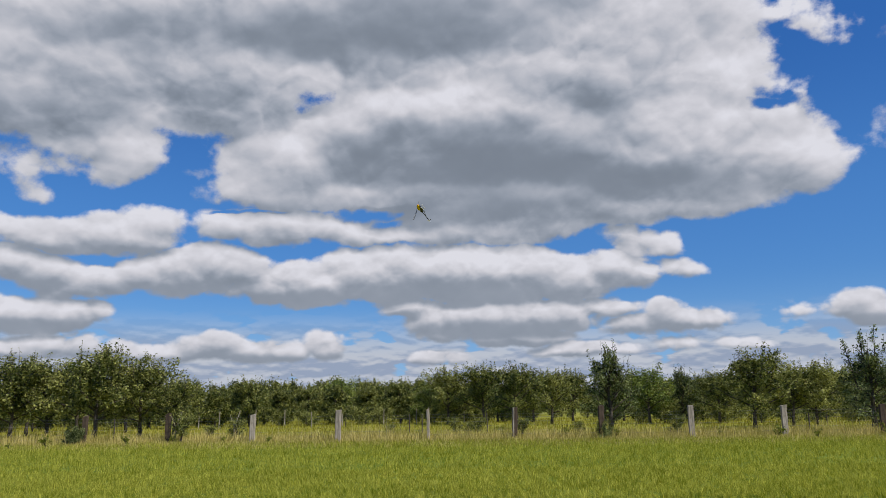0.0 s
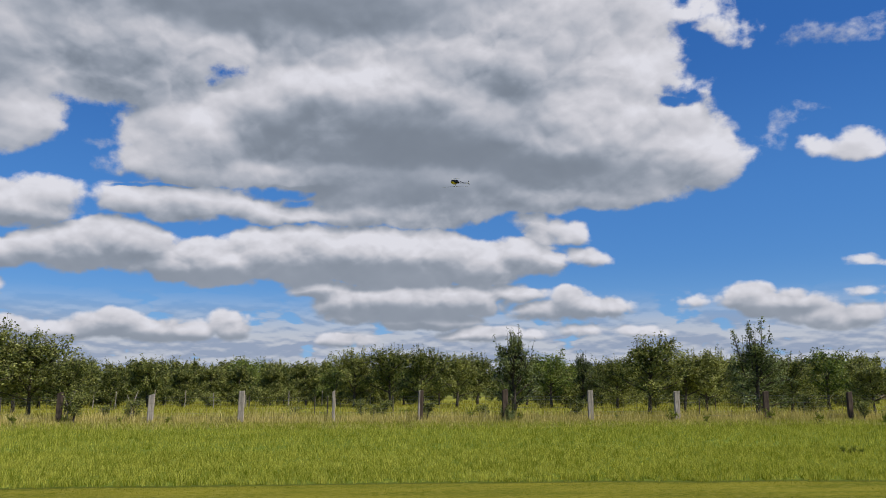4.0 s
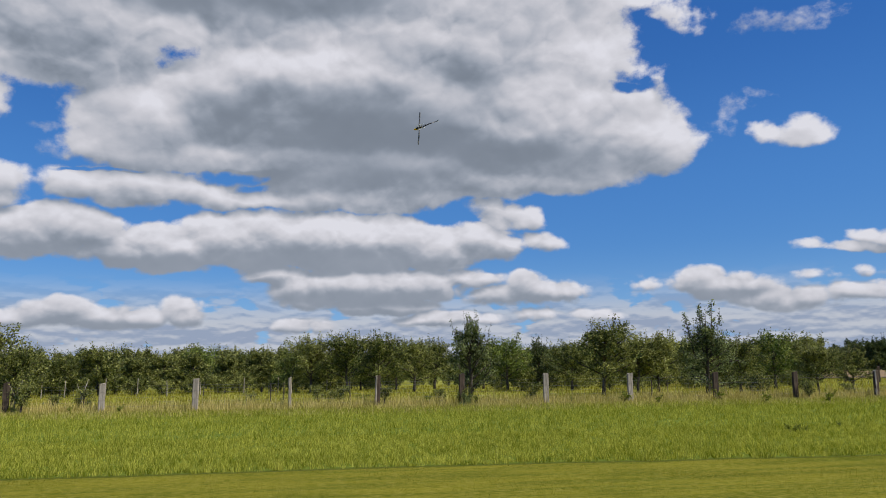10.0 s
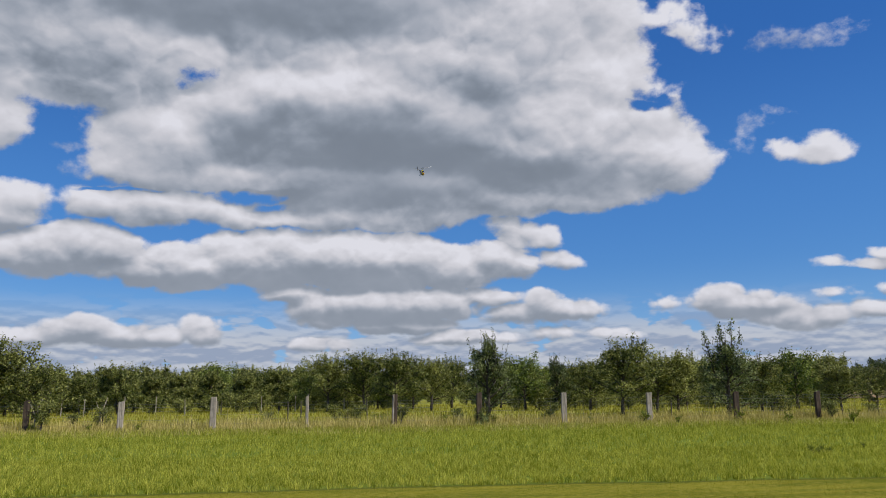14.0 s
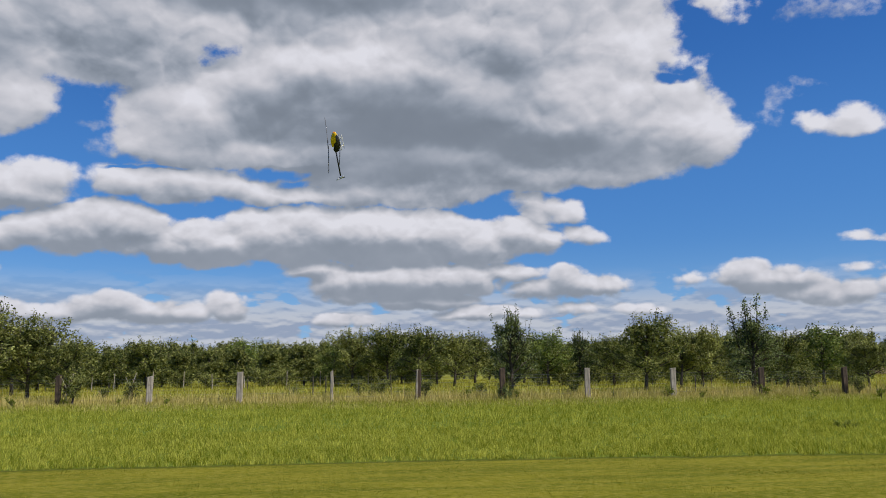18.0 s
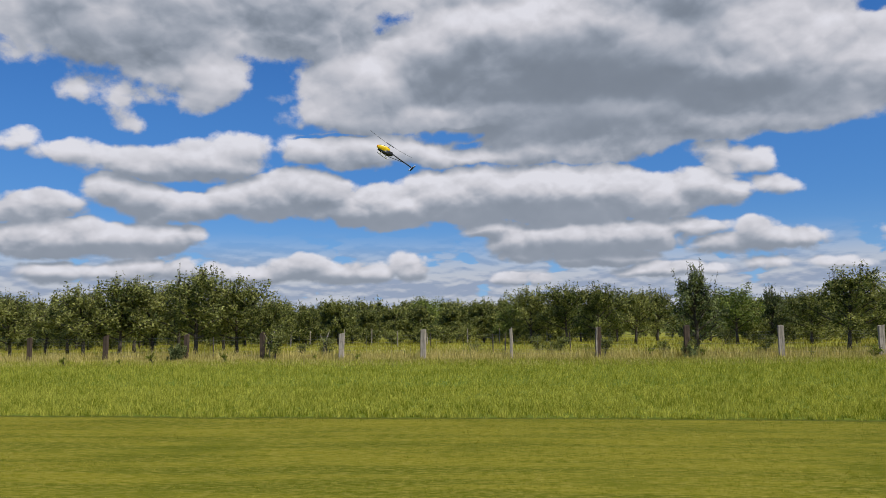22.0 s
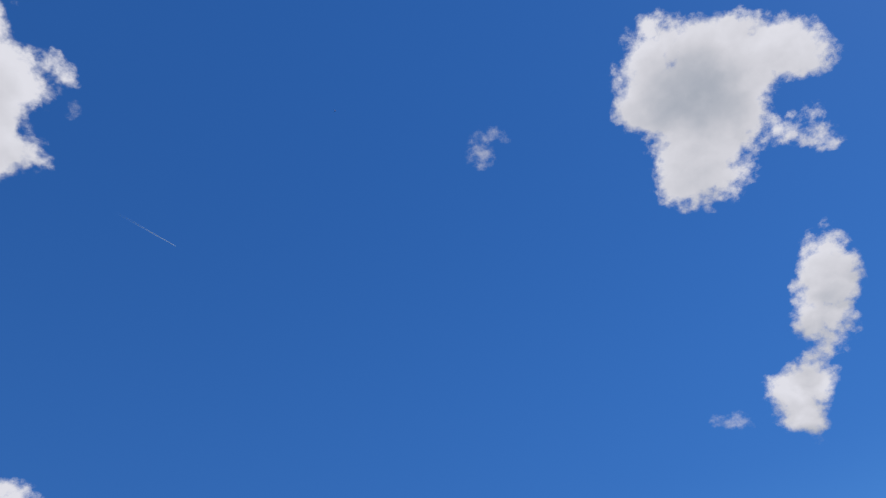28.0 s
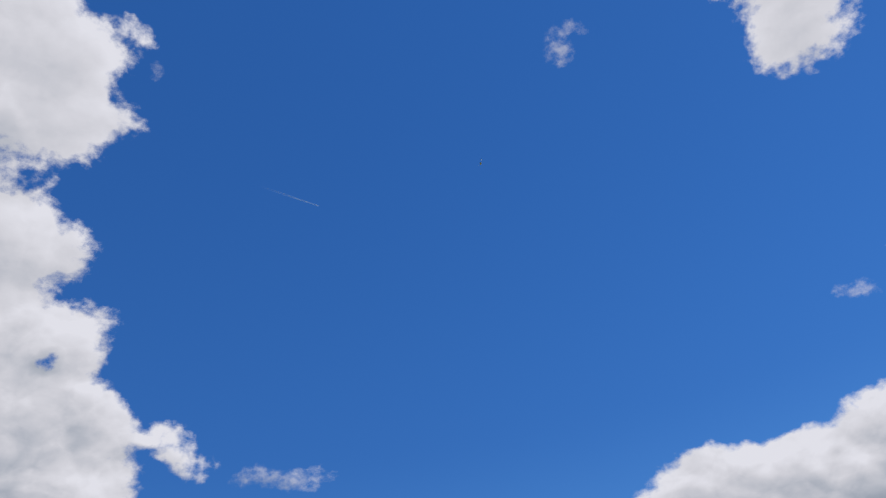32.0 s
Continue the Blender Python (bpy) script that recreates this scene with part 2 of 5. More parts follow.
def make_sky():
    """Blue sky with fair-weather cumulus."""
    world = bpy.data.worlds.new("sky")
    scene.world = world
    world.use_nodes = True
    tree = world.node_tree
    tree.nodes.clear()
    sky = tree.nodes.new("ShaderNodeTexSky")
    sky.sky_type, sky.sun_disc = "NISHITA", False
    sky.sun_elevation, sky.sun_rotation = radians(SUN_EL), radians(SUN_AZ)
    sky.air_density, sky.dust_density, sky.ozone_density, sky.altitude = 1.0, 0.06, 2.6, 50
    blue = node(tree, "ShaderNodeHueSaturation", 0.5, 1.30, 1.0, 1.0, sky.outputs[0])
    blue = mixed(tree, 1.0, blue, (0.74, 0.94, 1.19), "MULTIPLY")
    way = tree.nodes.new("ShaderNodeTexCoord").outputs["Generated"]
    z = node(tree, "ShaderNodeSeparateXYZ", way, out=2)
    even = mixed(tree, ramp(tree, z, 0.22, 0.42), (0.74, 2.4, 6.4), (0.38, 1.50, 5.1))
    even = mixed(tree, ramp(tree, z, 0.42, 0.80), even, (0.32, 1.28, 4.5))
    blue = mixed(tree, 0.5, blue, even)
    flat = node(tree, "ShaderNodeVectorMath", way, (1.0, 1.0, 1.25), operation="MULTIPLY")
    low_flat = node(tree, "ShaderNodeVectorMath", way, (2.2, 2.2, 3.3), operation="MULTIPLY")
    height = ramp(tree, z, 0.13, 0.30)
    # bulges: the directions are bent by broad noise before they meet the lobes
    bend = noise_at(tree, flat, 14.0, 3.0, 0.55, out=1)
    bend = node(tree, "ShaderNodeVectorMath", bend, (0.5, 0.5, 0.5), operation="SUBTRACT")
    high = ramp(tree, z, 0.02, 0.45, 0.016, 0.052)
    bend = node(tree, "ShaderNodeVectorMath", bend, None, None, None, operation="SCALE")
    tree.links.new(high, bend.node.inputs[3])
    bent = node(tree, "ShaderNodeVectorMath", way, bend, operation="ADD")
    def depth(at):
        d = lobes(tree, at, GREAT_CUMULUS + HIGH_EDGE + LOWER_EDGE, 1.0)
        d = maths(tree, "MAXIMUM", d, lobes(tree, at, MIDDLE_LAYER, 0.4))
        d = maths(tree, "MAXIMUM", d, lobes(tree, at, MIDDLE_STRIP + KNOB, 0.3))
        d = maths(tree, "MAXIMUM", d, lobes(tree, at, LOWER_LAYER + LOW_ROW, 0.2))
        d = maths(tree, "MAXIMUM", d, lobes(tree, at, EAST_PUFFS + EAST_BANK, 0.3))
        return maths(tree, "MAXIMUM", d, lobes(tree, at, OVERHEAD_EAST + OVERHEAD_WEST + OVERHEAD_LOW, 1.2))
    inside = depth(bent)
    gap = lobes(tree, bent, HOLES, 0.1)
    inside = maths(tree, "MINIMUM", inside, maths(tree, "MULTIPLY", gap, -1.0))
    # what lies a little higher and nearer the sun shades what lies below
    lift = node(tree, "ShaderNodeVectorMath", tuple(bearing(SUN_AZ, SUN_EL) * 0.35 + Vector((0, 0, 0.8))), None, None, None, operation="SCALE")
    tree.links.new(ramp(tree, z, 0.05, 0.4, 0.009, 0.022), lift.node.inputs[3])
    above = depth(node(tree, "ShaderNodeVectorMath", bent, lift, operation="ADD"))
    slope = maths(tree, "SUBTRACT", inside, above)
    slope = node(tree, "ShaderNodeMapRange", slope, None, None, -1.0, 1.0, interpolation_type="SMOOTHSTEP")
    tree.links.new(ramp(tree, z, 0.05, 0.4, -0.45, -1.3), slope.node.inputs[1])
    tree.links.new(ramp(tree, z, 0.05, 0.4, 0.45, 1.3), slope.node.inputs[2])
    # heaped, cauliflower edges
    def heaps(at, scale=11.0):
        n = tree.nodes.new("ShaderNodeTexVoronoi")
        n.inputs["Scale"].default_value, n.inputs["Detail"].default_value = scale, 2.0
        n.inputs["Roughness"].default_value, n.inputs["Lacunarity"].default_value = 0.38, 2.3
        tree.links.new(at, n.inputs["Vector"])
        d = n.outputs["Distance"]
        return maths(tree, "MULTIPLY_ADD", maths(tree, "MULTIPLY", d, d), -0.52, 1.0)
    def puffed(high_at, low_at):
        a, b = heaps(low_at), heaps(high_at)
        return maths(tree, "MULTIPLY_ADD", maths(tree, "SUBTRACT", b, a), height, a)
    torn = noise_at(tree, flat, 13.0, 2.0, 0.5, out=1)
    torn = node(tree, "ShaderNodeVectorMath", torn, (0.5, 0.5, 0.5), operation="SUBTRACT")
    low_torn = node(tree, "ShaderNodeVectorMath", torn, (0.05, 0.05, 0.05), low_flat, operation="MULTIPLY_ADD")
    torn = node(tree, "ShaderNodeVectorMath", torn, (0.045, 0.045, 0.045), flat, operation="MULTIPLY_ADD")
    puffs = puffed(torn, low_torn)
    # small far cumulus in rows just over the horizon
    def far_rows(at):
        squeezed = node(tree, "ShaderNodeVectorMath", at, (8.0, 8.0, 27.0), operation="MULTIPLY")
        return maths(tree, "MULTIPLY_ADD", puffs, 0.30, noise_at(tree, squeezed, 1.5, 4.0, 0.5))
    far = far_rows(way)
    band = maths(tree, "MULTIPLY", ramp(tree, z, 0.125, 0.055), ramp(tree, z, -0.02, 0.005))
    rows = maths(tree, "MULTIPLY", ramp(tree, maths(tree, "ADD", far, ramp(tree, z, 0.085, 0.015, 0.0, 0.16)), 0.565, 0.645), band)
    rising = maths(tree, "SUBTRACT", far, far_rows(node(tree, "ShaderNodeVectorMath", way, (0.0, 0.0, 0.0045), operation="ADD")))
    fine = noise_at(tree, flat, 75.0, 6.0, 0.6)
    amount = ramp(tree, z, 0.03, 0.6, 0.75, 1.9)
    edge = maths(tree, "MULTIPLY_ADD", maths(tree, "SUBTRACT", puffs, 0.54), amount, inside)
    edge = maths(tree, "MULTIPLY_ADD", maths(tree, "SUBTRACT", fine, 0.5), ramp(tree, z, 0.03, 0.7, 0.40, 1.9), edge)
    soft = ramp(tree, z, 0.05, 0.7, 0.32, 0.95)
    cover = node(tree, "ShaderNodeMapRange", edge, -0.12, None, 0.0, 1.0, interpolation_type="SMOOTHSTEP")
    tree.links.new(soft, cover.node.inputs[2])
    shred = maths(tree, "MULTIPLY_ADD", maths(tree, "SUBTRACT", fine, 0.5), 2.0, lobes(tree, bent, SHREDS, 0.2))
    cover = maths(tree, "MAXIMUM", cover, ramp(tree, shred, -0.25, 1.0, 0.0, 0.6))
    # light: bright edges and tops, grey bases, relief towards the sun
    toward = bearing(SUN_AZ, SUN_EL) * 0.012 + Vector((0, 0, 0.018))
    shifted = node(tree, "ShaderNodeVectorMath", torn, tuple(toward), operation="ADD")
    low_shifted = node(tree, "ShaderNodeVectorMath", low_torn, tuple(toward * 1.3), operation="ADD")
    lit = maths(tree, "SUBTRACT", puffs, puffed(shifted, low_shifted))
    knobs = heaps(low_torn, 16.0)
    knobs = maths(tree, "SUBTRACT", knobs, heaps(node(tree, "ShaderNodeVectorMath", low_torn, tuple(toward * 0.9), operation="ADD"), 16.0))
    lit = maths(tree, "MULTIPLY_ADD", knobs, 0.28, lit)
    broad = noise_at(tree, flat, 9.0, 3.0, 0.5)
    grey = lobes(tree, bent, GREY_BASES + MORE_GREY_BASES, 0.8)
    grey = maths(tree, "MULTIPLY_ADD", maths(tree, "SUBTRACT", broad, 0.5), 1.7, grey)
    grey = maths(tree, "MULTIPLY_ADD", maths(tree, "SUBTRACT", puffs, 0.55), -0.7, grey)
    sunlit = ramp(tree, maths(tree, "MULTIPLY_ADD", maths(tree, "SUBTRACT", broad, 0.5), 1.6, lobes(tree, bent, SUNLIT, 0.5)), -1.1, 1.6)
    dark = maths(tree, "MULTIPLY", ramp(tree, grey, -1.5, 2.8), maths(tree, "MULTIPLY_ADD", sunlit, -0.6, 1.0))
    thick = ramp(tree, edge, 0.2, 3.0, 0.0, 0.14)
    lit = maths(tree, "MULTIPLY", lit, maths(tree, "MULTIPLY_ADD", dark, -0.75, 1.0))
    value = maths(tree, "MULTIPLY_ADD", dark, -0.37, maths(tree, "ADD", ramp(tree, z, 0.3, 0.75, 0.80, 0.97), ramp(tree, z, 0.12, 0.3, -0.14, 0.0)))
    value = maths(tree, "SUBTRACT", value, thick)
    value = maths(tree, "MULTIPLY_ADD", slope, ramp(tree, z, 0.1, 0.75, 0.30, 0.10), value)
    value = maths(tree, "MULTIPLY_ADD", lit, maths(tree, "MULTIPLY", ramp(tree, z, 0.12, 0.35, 0.36, 0.48), ramp(tree, z, 0.42, 0.68, 1.0, 0.35)), value)
    value = maths(tree, "MULTIPLY_ADD", maths(tree, "SUBTRACT", broad, 0.5), 0.10, value)
    value = maths(tree, "MULTIPLY_ADD", sunlit, 0.13, value)
    value = maths(tree, "MULTIPLY_ADD", maths(tree, "SUBTRACT", fine, 0.5), 0.05, value)
    value = maths(tree, "SMOOTH_MAX", value, ramp(tree, z, 0.10, 0.32, 0.46, 0.36), 0.2)
    value = maths(tree, "MULTIPLY_ADD", maths(tree, "SUBTRACT", broad, 0.5), 0.10, value)
    value = maths(tree, "MULTIPLY_ADD", lit, 0.06, value)
    value = maths(tree, "MINIMUM", value, 1.04)
    tint = mixed(tree, ramp(tree, value, 0.3, 0.92), (0.77, 0.90, 1.115), (0.965, 0.965, 1.05))
    white = node(tree, "ShaderNodeVectorMath", tint, None, None, None, operation="SCALE")
    tree.links.new(value, white.node.inputs[3])
    blue = mixed(tree, ramp(tree, z, 0.16, -0.02, 0.0, 0.75), blue, (2.8, 5.0, 8.3))
    clear = node(tree, "ShaderNodeBackground", blue, 0.090)
    cloud = node(tree, "ShaderNodeBackground", white, 0.715)
    veil = mixed(tree, ramp(tree, rising, -0.07, 0.06), (0.40, 0.465, 0.62), (0.69, 0.715, 0.79))
    haze = node(tree, "ShaderNodeBackground", veil, 0.76)
    base = node(tree, "ShaderNodeMixShader", maths(tree, "MULTIPLY", rows, 0.92), clear, haze)
    both = node(tree, "ShaderNodeMixShader", cover, base, cloud)
    out = tree.nodes.new("ShaderNodeOutputWorld")
    tree.links.new(both, out.inputs[0])
    world.cycles.sampling_method, world.cycles.sample_map_resolution = "MANUAL", 512


make_sky()


# ---- materials ----
def material(name, rough=0.8, metal=0.0, spec=0.3):
    """A node material; gives it, its tree, its shader and its object coordinates."""
    m = bpy.data.materials.new(name)
    m.use_nodes = True
    tree = m.node_tree
    shader = tree.nodes["Principled BSDF"]
    shader.inputs["Roughness"].default_value, shader.inputs["Metallic"].default_value = rough, metal
    shader.inputs["Specular IOR Level"].default_value = spec
    return m, tree, shader, tree.nodes.new("ShaderNodeTexCoord").outputs["Object"]


def bump(tree, shader, height, strength=0.4, distance=0.02):
    n = tree.nodes.new("ShaderNodeBump")
    n.inputs["Strength"].default_value, n.inputs["Distance"].default_value = strength, distance
    tree.links.new(height, n.inputs["Height"])
    tree.links.new(n.outputs[0], shader.inputs["Normal"])


def leafy(name, dark, light, gloss=0.45, through_light=0.35, tint_name="tint", patches=0.0, sheen=0.12):
    """Leaves and grass: colour by each blade's own tint, light also through the blade."""
    m, tree, shader, at = material(name, gloss, 0.0, sheen)
    tint = tree.nodes.new("ShaderNodeAttribute")
    tint.attribute_name = tint_name
    tint = tint.outputs["Fac"]
    rand = tree.nodes.new("ShaderNodeObjectInfo").outputs["Random"]
    tint = maths(tree, "MULTIPLY_ADD", maths(tree, "SUBTRACT", rand, 0.5), 0.35, tint, clamp=True)
    if patches:
        place = tree.nodes.new("ShaderNodeNewGeometry").outputs["Position"]
        place = node(tree, "ShaderNodeVectorMath", place, (0.16, 0.55, 0.3), operation="MULTIPLY")
        spots = noise_at(tree, place, 1.0, 4.0, 0.6)
        tint = maths(tree, "MULTIPLY_ADD", maths(tree, "SUBTRACT", spots, 0.5), patches, tint, clamp=True)
    colour = mixed(tree, tint, dark, light)
    tree.links.new(colour, shader.inputs["Base Color"])
    glow = node(tree, "ShaderNodeBsdfTranslucent", mixed(tree, 0.5, colour, (1.0, 0.95, 0.25), "MULTIPLY"))
    both = node(tree, "ShaderNodeMixShader", through_light, shader.outputs[0], glow)
    tree.links.new(both, tree.nodes["Material Output"].inputs[0])
    return m


def ground_material():
    """Turf: close-mown strip, longer grass, dry verge under the fence, meadow under the orchard, fields beyond."""
    m, tree, shader, at = material("turf", 0.95, 0.0, 0.03)
    x = node(tree, "ShaderNodeSeparateXYZ", at, out=0)
    y = node(tree, "ShaderNodeSeparateXYZ", at, out=1)
    along = maths(tree, "MULTIPLY_ADD", x, 0.06, y)
    broad = noise_at(tree, at, 0.35, 4.0, 0.6)
    fine = noise_at(tree, at, 9.0, 5.0, 0.7)
    stretched = node(tree, "ShaderNodeVectorMath", at, (0.25, 2.2, 1.0), operation="MULTIPLY")
    stripes = noise_at(tree, stretched, 1.0, 4.0, 0.6)
    edge = maths(tree, "MULTIPLY_ADD", maths(tree, "SUBTRACT", fine, 0.5), 0.35, along)
    specks = noise_at(tree, node(tree, "ShaderNodeVectorMath", at, (7.0, 22.0, 7.0), operation="MULTIPLY"), 1.0, 4.0, 0.7)
    lawn = mixed(tree, ramp(tree, stripes, 0.36, 0.64), (0.100, 0.110, 0.007), (0.185, 0.170, 0.014))
    lawn = mixed(tree, ramp(tree, specks, 0.42, 0.72), lawn, (0.26, 0.225, 0.040))
    lawn = mixed(tree, maths(tree, "MULTIPLY", ramp(tree, specks, 0.50, 0.30), 0.45), lawn, (0.055, 0.075, 0.004))
    lawn = mixed(tree, maths(tree, "MULTIPLY", ramp(tree, broad, 0.5, 0.72), 0.6), lawn, (0.070, 0.090, 0.005))
    long_grass = mixed(tree, broad, (0.10, 0.14, 0.013), (0.17, 0.20, 0.03))
    verge = mixed(tree, fine, (0.13, 0.13, 0.035), (0.24, 0.20, 0.08))
    meadow = mixed(tree, broad, (0.20, 0.21, 0.026), (0.30, 0.285, 0.05))
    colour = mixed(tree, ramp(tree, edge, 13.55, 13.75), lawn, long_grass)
    # shadow line at the foot of the long grass, painted into the turf colour
    edge_shade = maths(tree, "MULTIPLY", ramp(tree, edge, 13.50, 13.60), ramp(tree, edge, 13.95, 13.70))
    colour = mixed(tree, maths(tree, "MULTIPLY", edge_shade, 0.5), colour, (0.035, 0.042, 0.009))
    colour = mixed(tree, ramp(tree, edge, 34.6, 36.0), colour, verge)
    colour = mixed(tree, ramp(tree, edge, 38.8, 40.0), colour, meadow)
    colour = mixed(tree, ramp(tree, maths(tree, "MULTIPLY_ADD", broad, 14.0, along), 150.0, 175.0), colour, (0.10, 0.125, 0.028))
    tree.links.new(colour, shader.inputs["Base Color"])
    bump(tree, shader, maths(tree, "ADD", fine, stripes), 0.8, 0.03)
    return m


def timber(name, dark, light):
    """Weathered upright sleeper: grain along the post, splits and stains."""
    m, tree, shader, at = material(name, 0.85, 0.0, 0.2)
    long = node(tree, "ShaderNodeVectorMath", at, (22.0, 22.0, 1.6), operation="MULTIPLY")
    grain = noise_at(tree, long, 1.0, 5.0, 0.65)
    stain = noise_at(tree, at, 3.0, 3.0, 0.6)
    rand = tree.nodes.new("ShaderNodeObjectInfo").outputs["Random"]
    colour = mixed(tree, ramp(tree, grain, 0.3, 0.7), dark, light)
    colour = mixed(tree, maths(tree, "MULTIPLY", ramp(tree, stain, 0.5, 0.7), 0.6), colour, dark)
    colour = mixed(tree, maths(tree, "MULTIPLY", rand, 0.3), colour, tuple(1.4 * c for c in dark))
    tree.links.new(colour, shader.inputs["Base Color"])
    bump(tree, shader, grain, 0.7, 0.01)
    return m


def plain(name, colour, rough=0.6, metal=0.0, spec=0.4, mottled=0.12, scale=8.0):
    m, tree, shader, at = material(name, rough, metal, spec)
    n = noise_at(tree, at, scale, 4.0, 0.6)
    other = tuple(c * (1 - 2.5 * mottled) for c in colour)
    tree.links.new(mixed(tree, ramp(tree, n, 0.3, 0.7), other, colour), shader.inputs["Base Color"])
    return m


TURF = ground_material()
GRASS = leafy("long_grass", (0.165, 0.205, 0.010), (0.62, 0.59, 0.11), 0.6, 0.45, patches=0.45, sheen=0.05)
LAWN = leafy("mown_grass", (0.100, 0.115, 0.006), (0.44, 0.39, 0.070), 0.7, 0.4, patches=0.8, sheen=0.03)
DRY = leafy("dry_grass", (0.27, 0.25, 0.04), (0.66, 0.55, 0.22), 0.8, 0.35, patches=0.8, sheen=0.03)
MEADOW = leafy("meadow_grass", (0.205, 0.205, 0.018), (0.42, 0.37, 0.07), 0.7, 0.35, patches=0.9, sheen=0.03)
APPLE_LEAF = leafy("apple_leaf", (0.054, 0.074, 0.016), (0.39, 0.40, 0.12), 0.5, 0.34)
DARK_LEAF = leafy("pear_leaf", (0.044, 0.064, 0.022), (0.33, 0.38, 0.15), 0.5, 0.3)
DOCK_LEAF = leafy("dock_leaf", (0.11, 0.15, 0.015), (0.36, 0.38, 0.07), 0.6, 0.35, sheen=0.06)
LIGHT_LEAF = leafy("ash_leaf", (0.05, 0.080, 0.016), (0.27, 0.325, 0.07), 0.5, 0.26)
FAR_LEAF = leafy("far_leaf", (0.035, 0.056, 0.018), (0.13, 0.165, 0.050), 0.6, 0.2)
NEEDLES = leafy("needles", (0.022, 0.042, 0.020), (0.065, 0.095, 0.042), 0.6, 0.12)
BARK = plain("bark", (0.115, 0.095, 0.075), 0.9, 0.0, 0.2, 0.25, 14.0)
GREY_TIMBER = timber("grey_timber", (0.19, 0.16, 0.12), (0.52, 0.455, 0.36))
TAR_TIMBER = timber("tarred_timber", (0.040, 0.028, 0.020), (0.130, 0.092, 0.062))
WIRE = plain("galvanised_wire", (0.30, 0.30, 0.29), 0.5, 0.8)
STUBBLE = plain("stubble", (0.29, 0.20, 0.10), 0.95, 0.0, 0.1, 0.12, 0.25)


# ---- meshes ----
def mesh_from(name, verts, faces, mat, tint=None, smooth=False):
    me = bpy.data.meshes.new(name)
    me.from_pydata(verts, [], faces)
    me.materials.append(mat)
    if tint is not None:
        me.attributes.new("tint", "FLOAT", "POINT").data.foreach_set("value", np.asarray(tint, dtype=np.float32))
    if smooth:
        me.polygons.foreach_set("use_smooth", [True] * len(me.polygons))
    me.update()
    return me


def triangles_mesh(name, co, tris, mat, tint):
    """A mesh of many loose triangles, filled in one go."""
    me = bpy.data.meshes.new(name)
    me.vertices.add(len(co))
    me.vertices.foreach_set("co", np.asarray(co, dtype=np.float32).ravel())
    me.loops.add(tris.size)
    me.loops.foreach_set("vertex_index", tris.ravel().astype(np.int32))
    me.polygons.add(len(tris))
    me.polygons.foreach_set("loop_start", np.arange(0, tris.size, 3, dtype=np.int32))
    me.materials.append(mat)
    me.attributes.new("tint", "FLOAT", "POINT").data.foreach_set("value", np.asarray(tint, dtype=np.float32))
    me.update(calc_edges=True)
    return me


def part(name, bm, mat, parent, label="", smooth=True):
    """Links a bmesh as one mesh under a thing."""
    me = bpy.data.meshes.new(name)
    bm.to_mesh(me)
    bm.free()
    me.materials.append(mat)
    if smooth:
        me.polygons.foreach_set("use_smooth", [True] * len(me.polygons))
    ob = new(name, me)
    ob.parent = parent
    return tagged(ob, label)


def tube(verts, faces, path, radii, sides=6):
    """Adds a tapered tube along a path to lists of vertices and faces."""
    start = len(verts)
    for i, (p, r) in enumerate(zip(path, radii)):
        way = (Vector(path[min(i + 1, len(path) - 1)]) - Vector(path[max(i - 1, 0)])).normalized()
        a = way.orthogonal().normalized()
        b = way.cross(a)
        for k in range(sides):
            t = 2 * math.pi * k / sides
            verts.append(Vector(p) + (a * math.cos(t) + b * math.sin(t)) * r)
    for i in range(len(path) - 1):
        for k in range(sides):
            j = (k + 1) % sides
            faces.append((start + i * sides + k, start + i * sides + j, start + (i + 1) * sides + j, start + (i + 1) * sides + k))
    faces.append(tuple(start + (len(path) - 1) * sides + k for k in range(sides)))
    faces.append(tuple(start + k for k in reversed(range(sides))))


FENCE_Y, FENCE_SLOPE = 37.4, -0.06


def relief(x, y):
    """The ground's gentle unevenness, in metres."""
    if math.hypot(x, y) > 160:
        return 0.0
    return 0.05 * noise.noise(Vector((x * 0.11, y * 0.11, 3.0))) + 0.02 * noise.noise(Vector((x * 0.6, y * 0.6, 8.0)))


# ---- ground ----
def make_ground():
    """One sheet: fine rings near the eye, out to the horizon."""
    radii = [0.0] + [2.0 * 1.09 ** i for i in range(89)]
    n = 120
    verts, faces = [(0, 0, relief(0, 0))], []
    for r in radii[1:]:
        for k in range(n):
            a = 2 * math.pi * k / n
            x, y = r * math.sin(a), r * math.cos(a)
            verts.append((x, y, relief(x, y)))
    for k in range(n):
        faces.append((0, 1 + (k + 1) % n, 1 + k))
    for i in range(len(radii) - 2):
        for k in range(n):
            j = (k + 1) % n
            a, b = 1 + i * n, 1 + (i + 1) * n
            faces.append((a + k, a + j, b + j, b + k))
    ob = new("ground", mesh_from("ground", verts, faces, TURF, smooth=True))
    tagged(ob, "mown airfield turf running into longer grass and meadow", "ground", kind="structure")


make_ground()


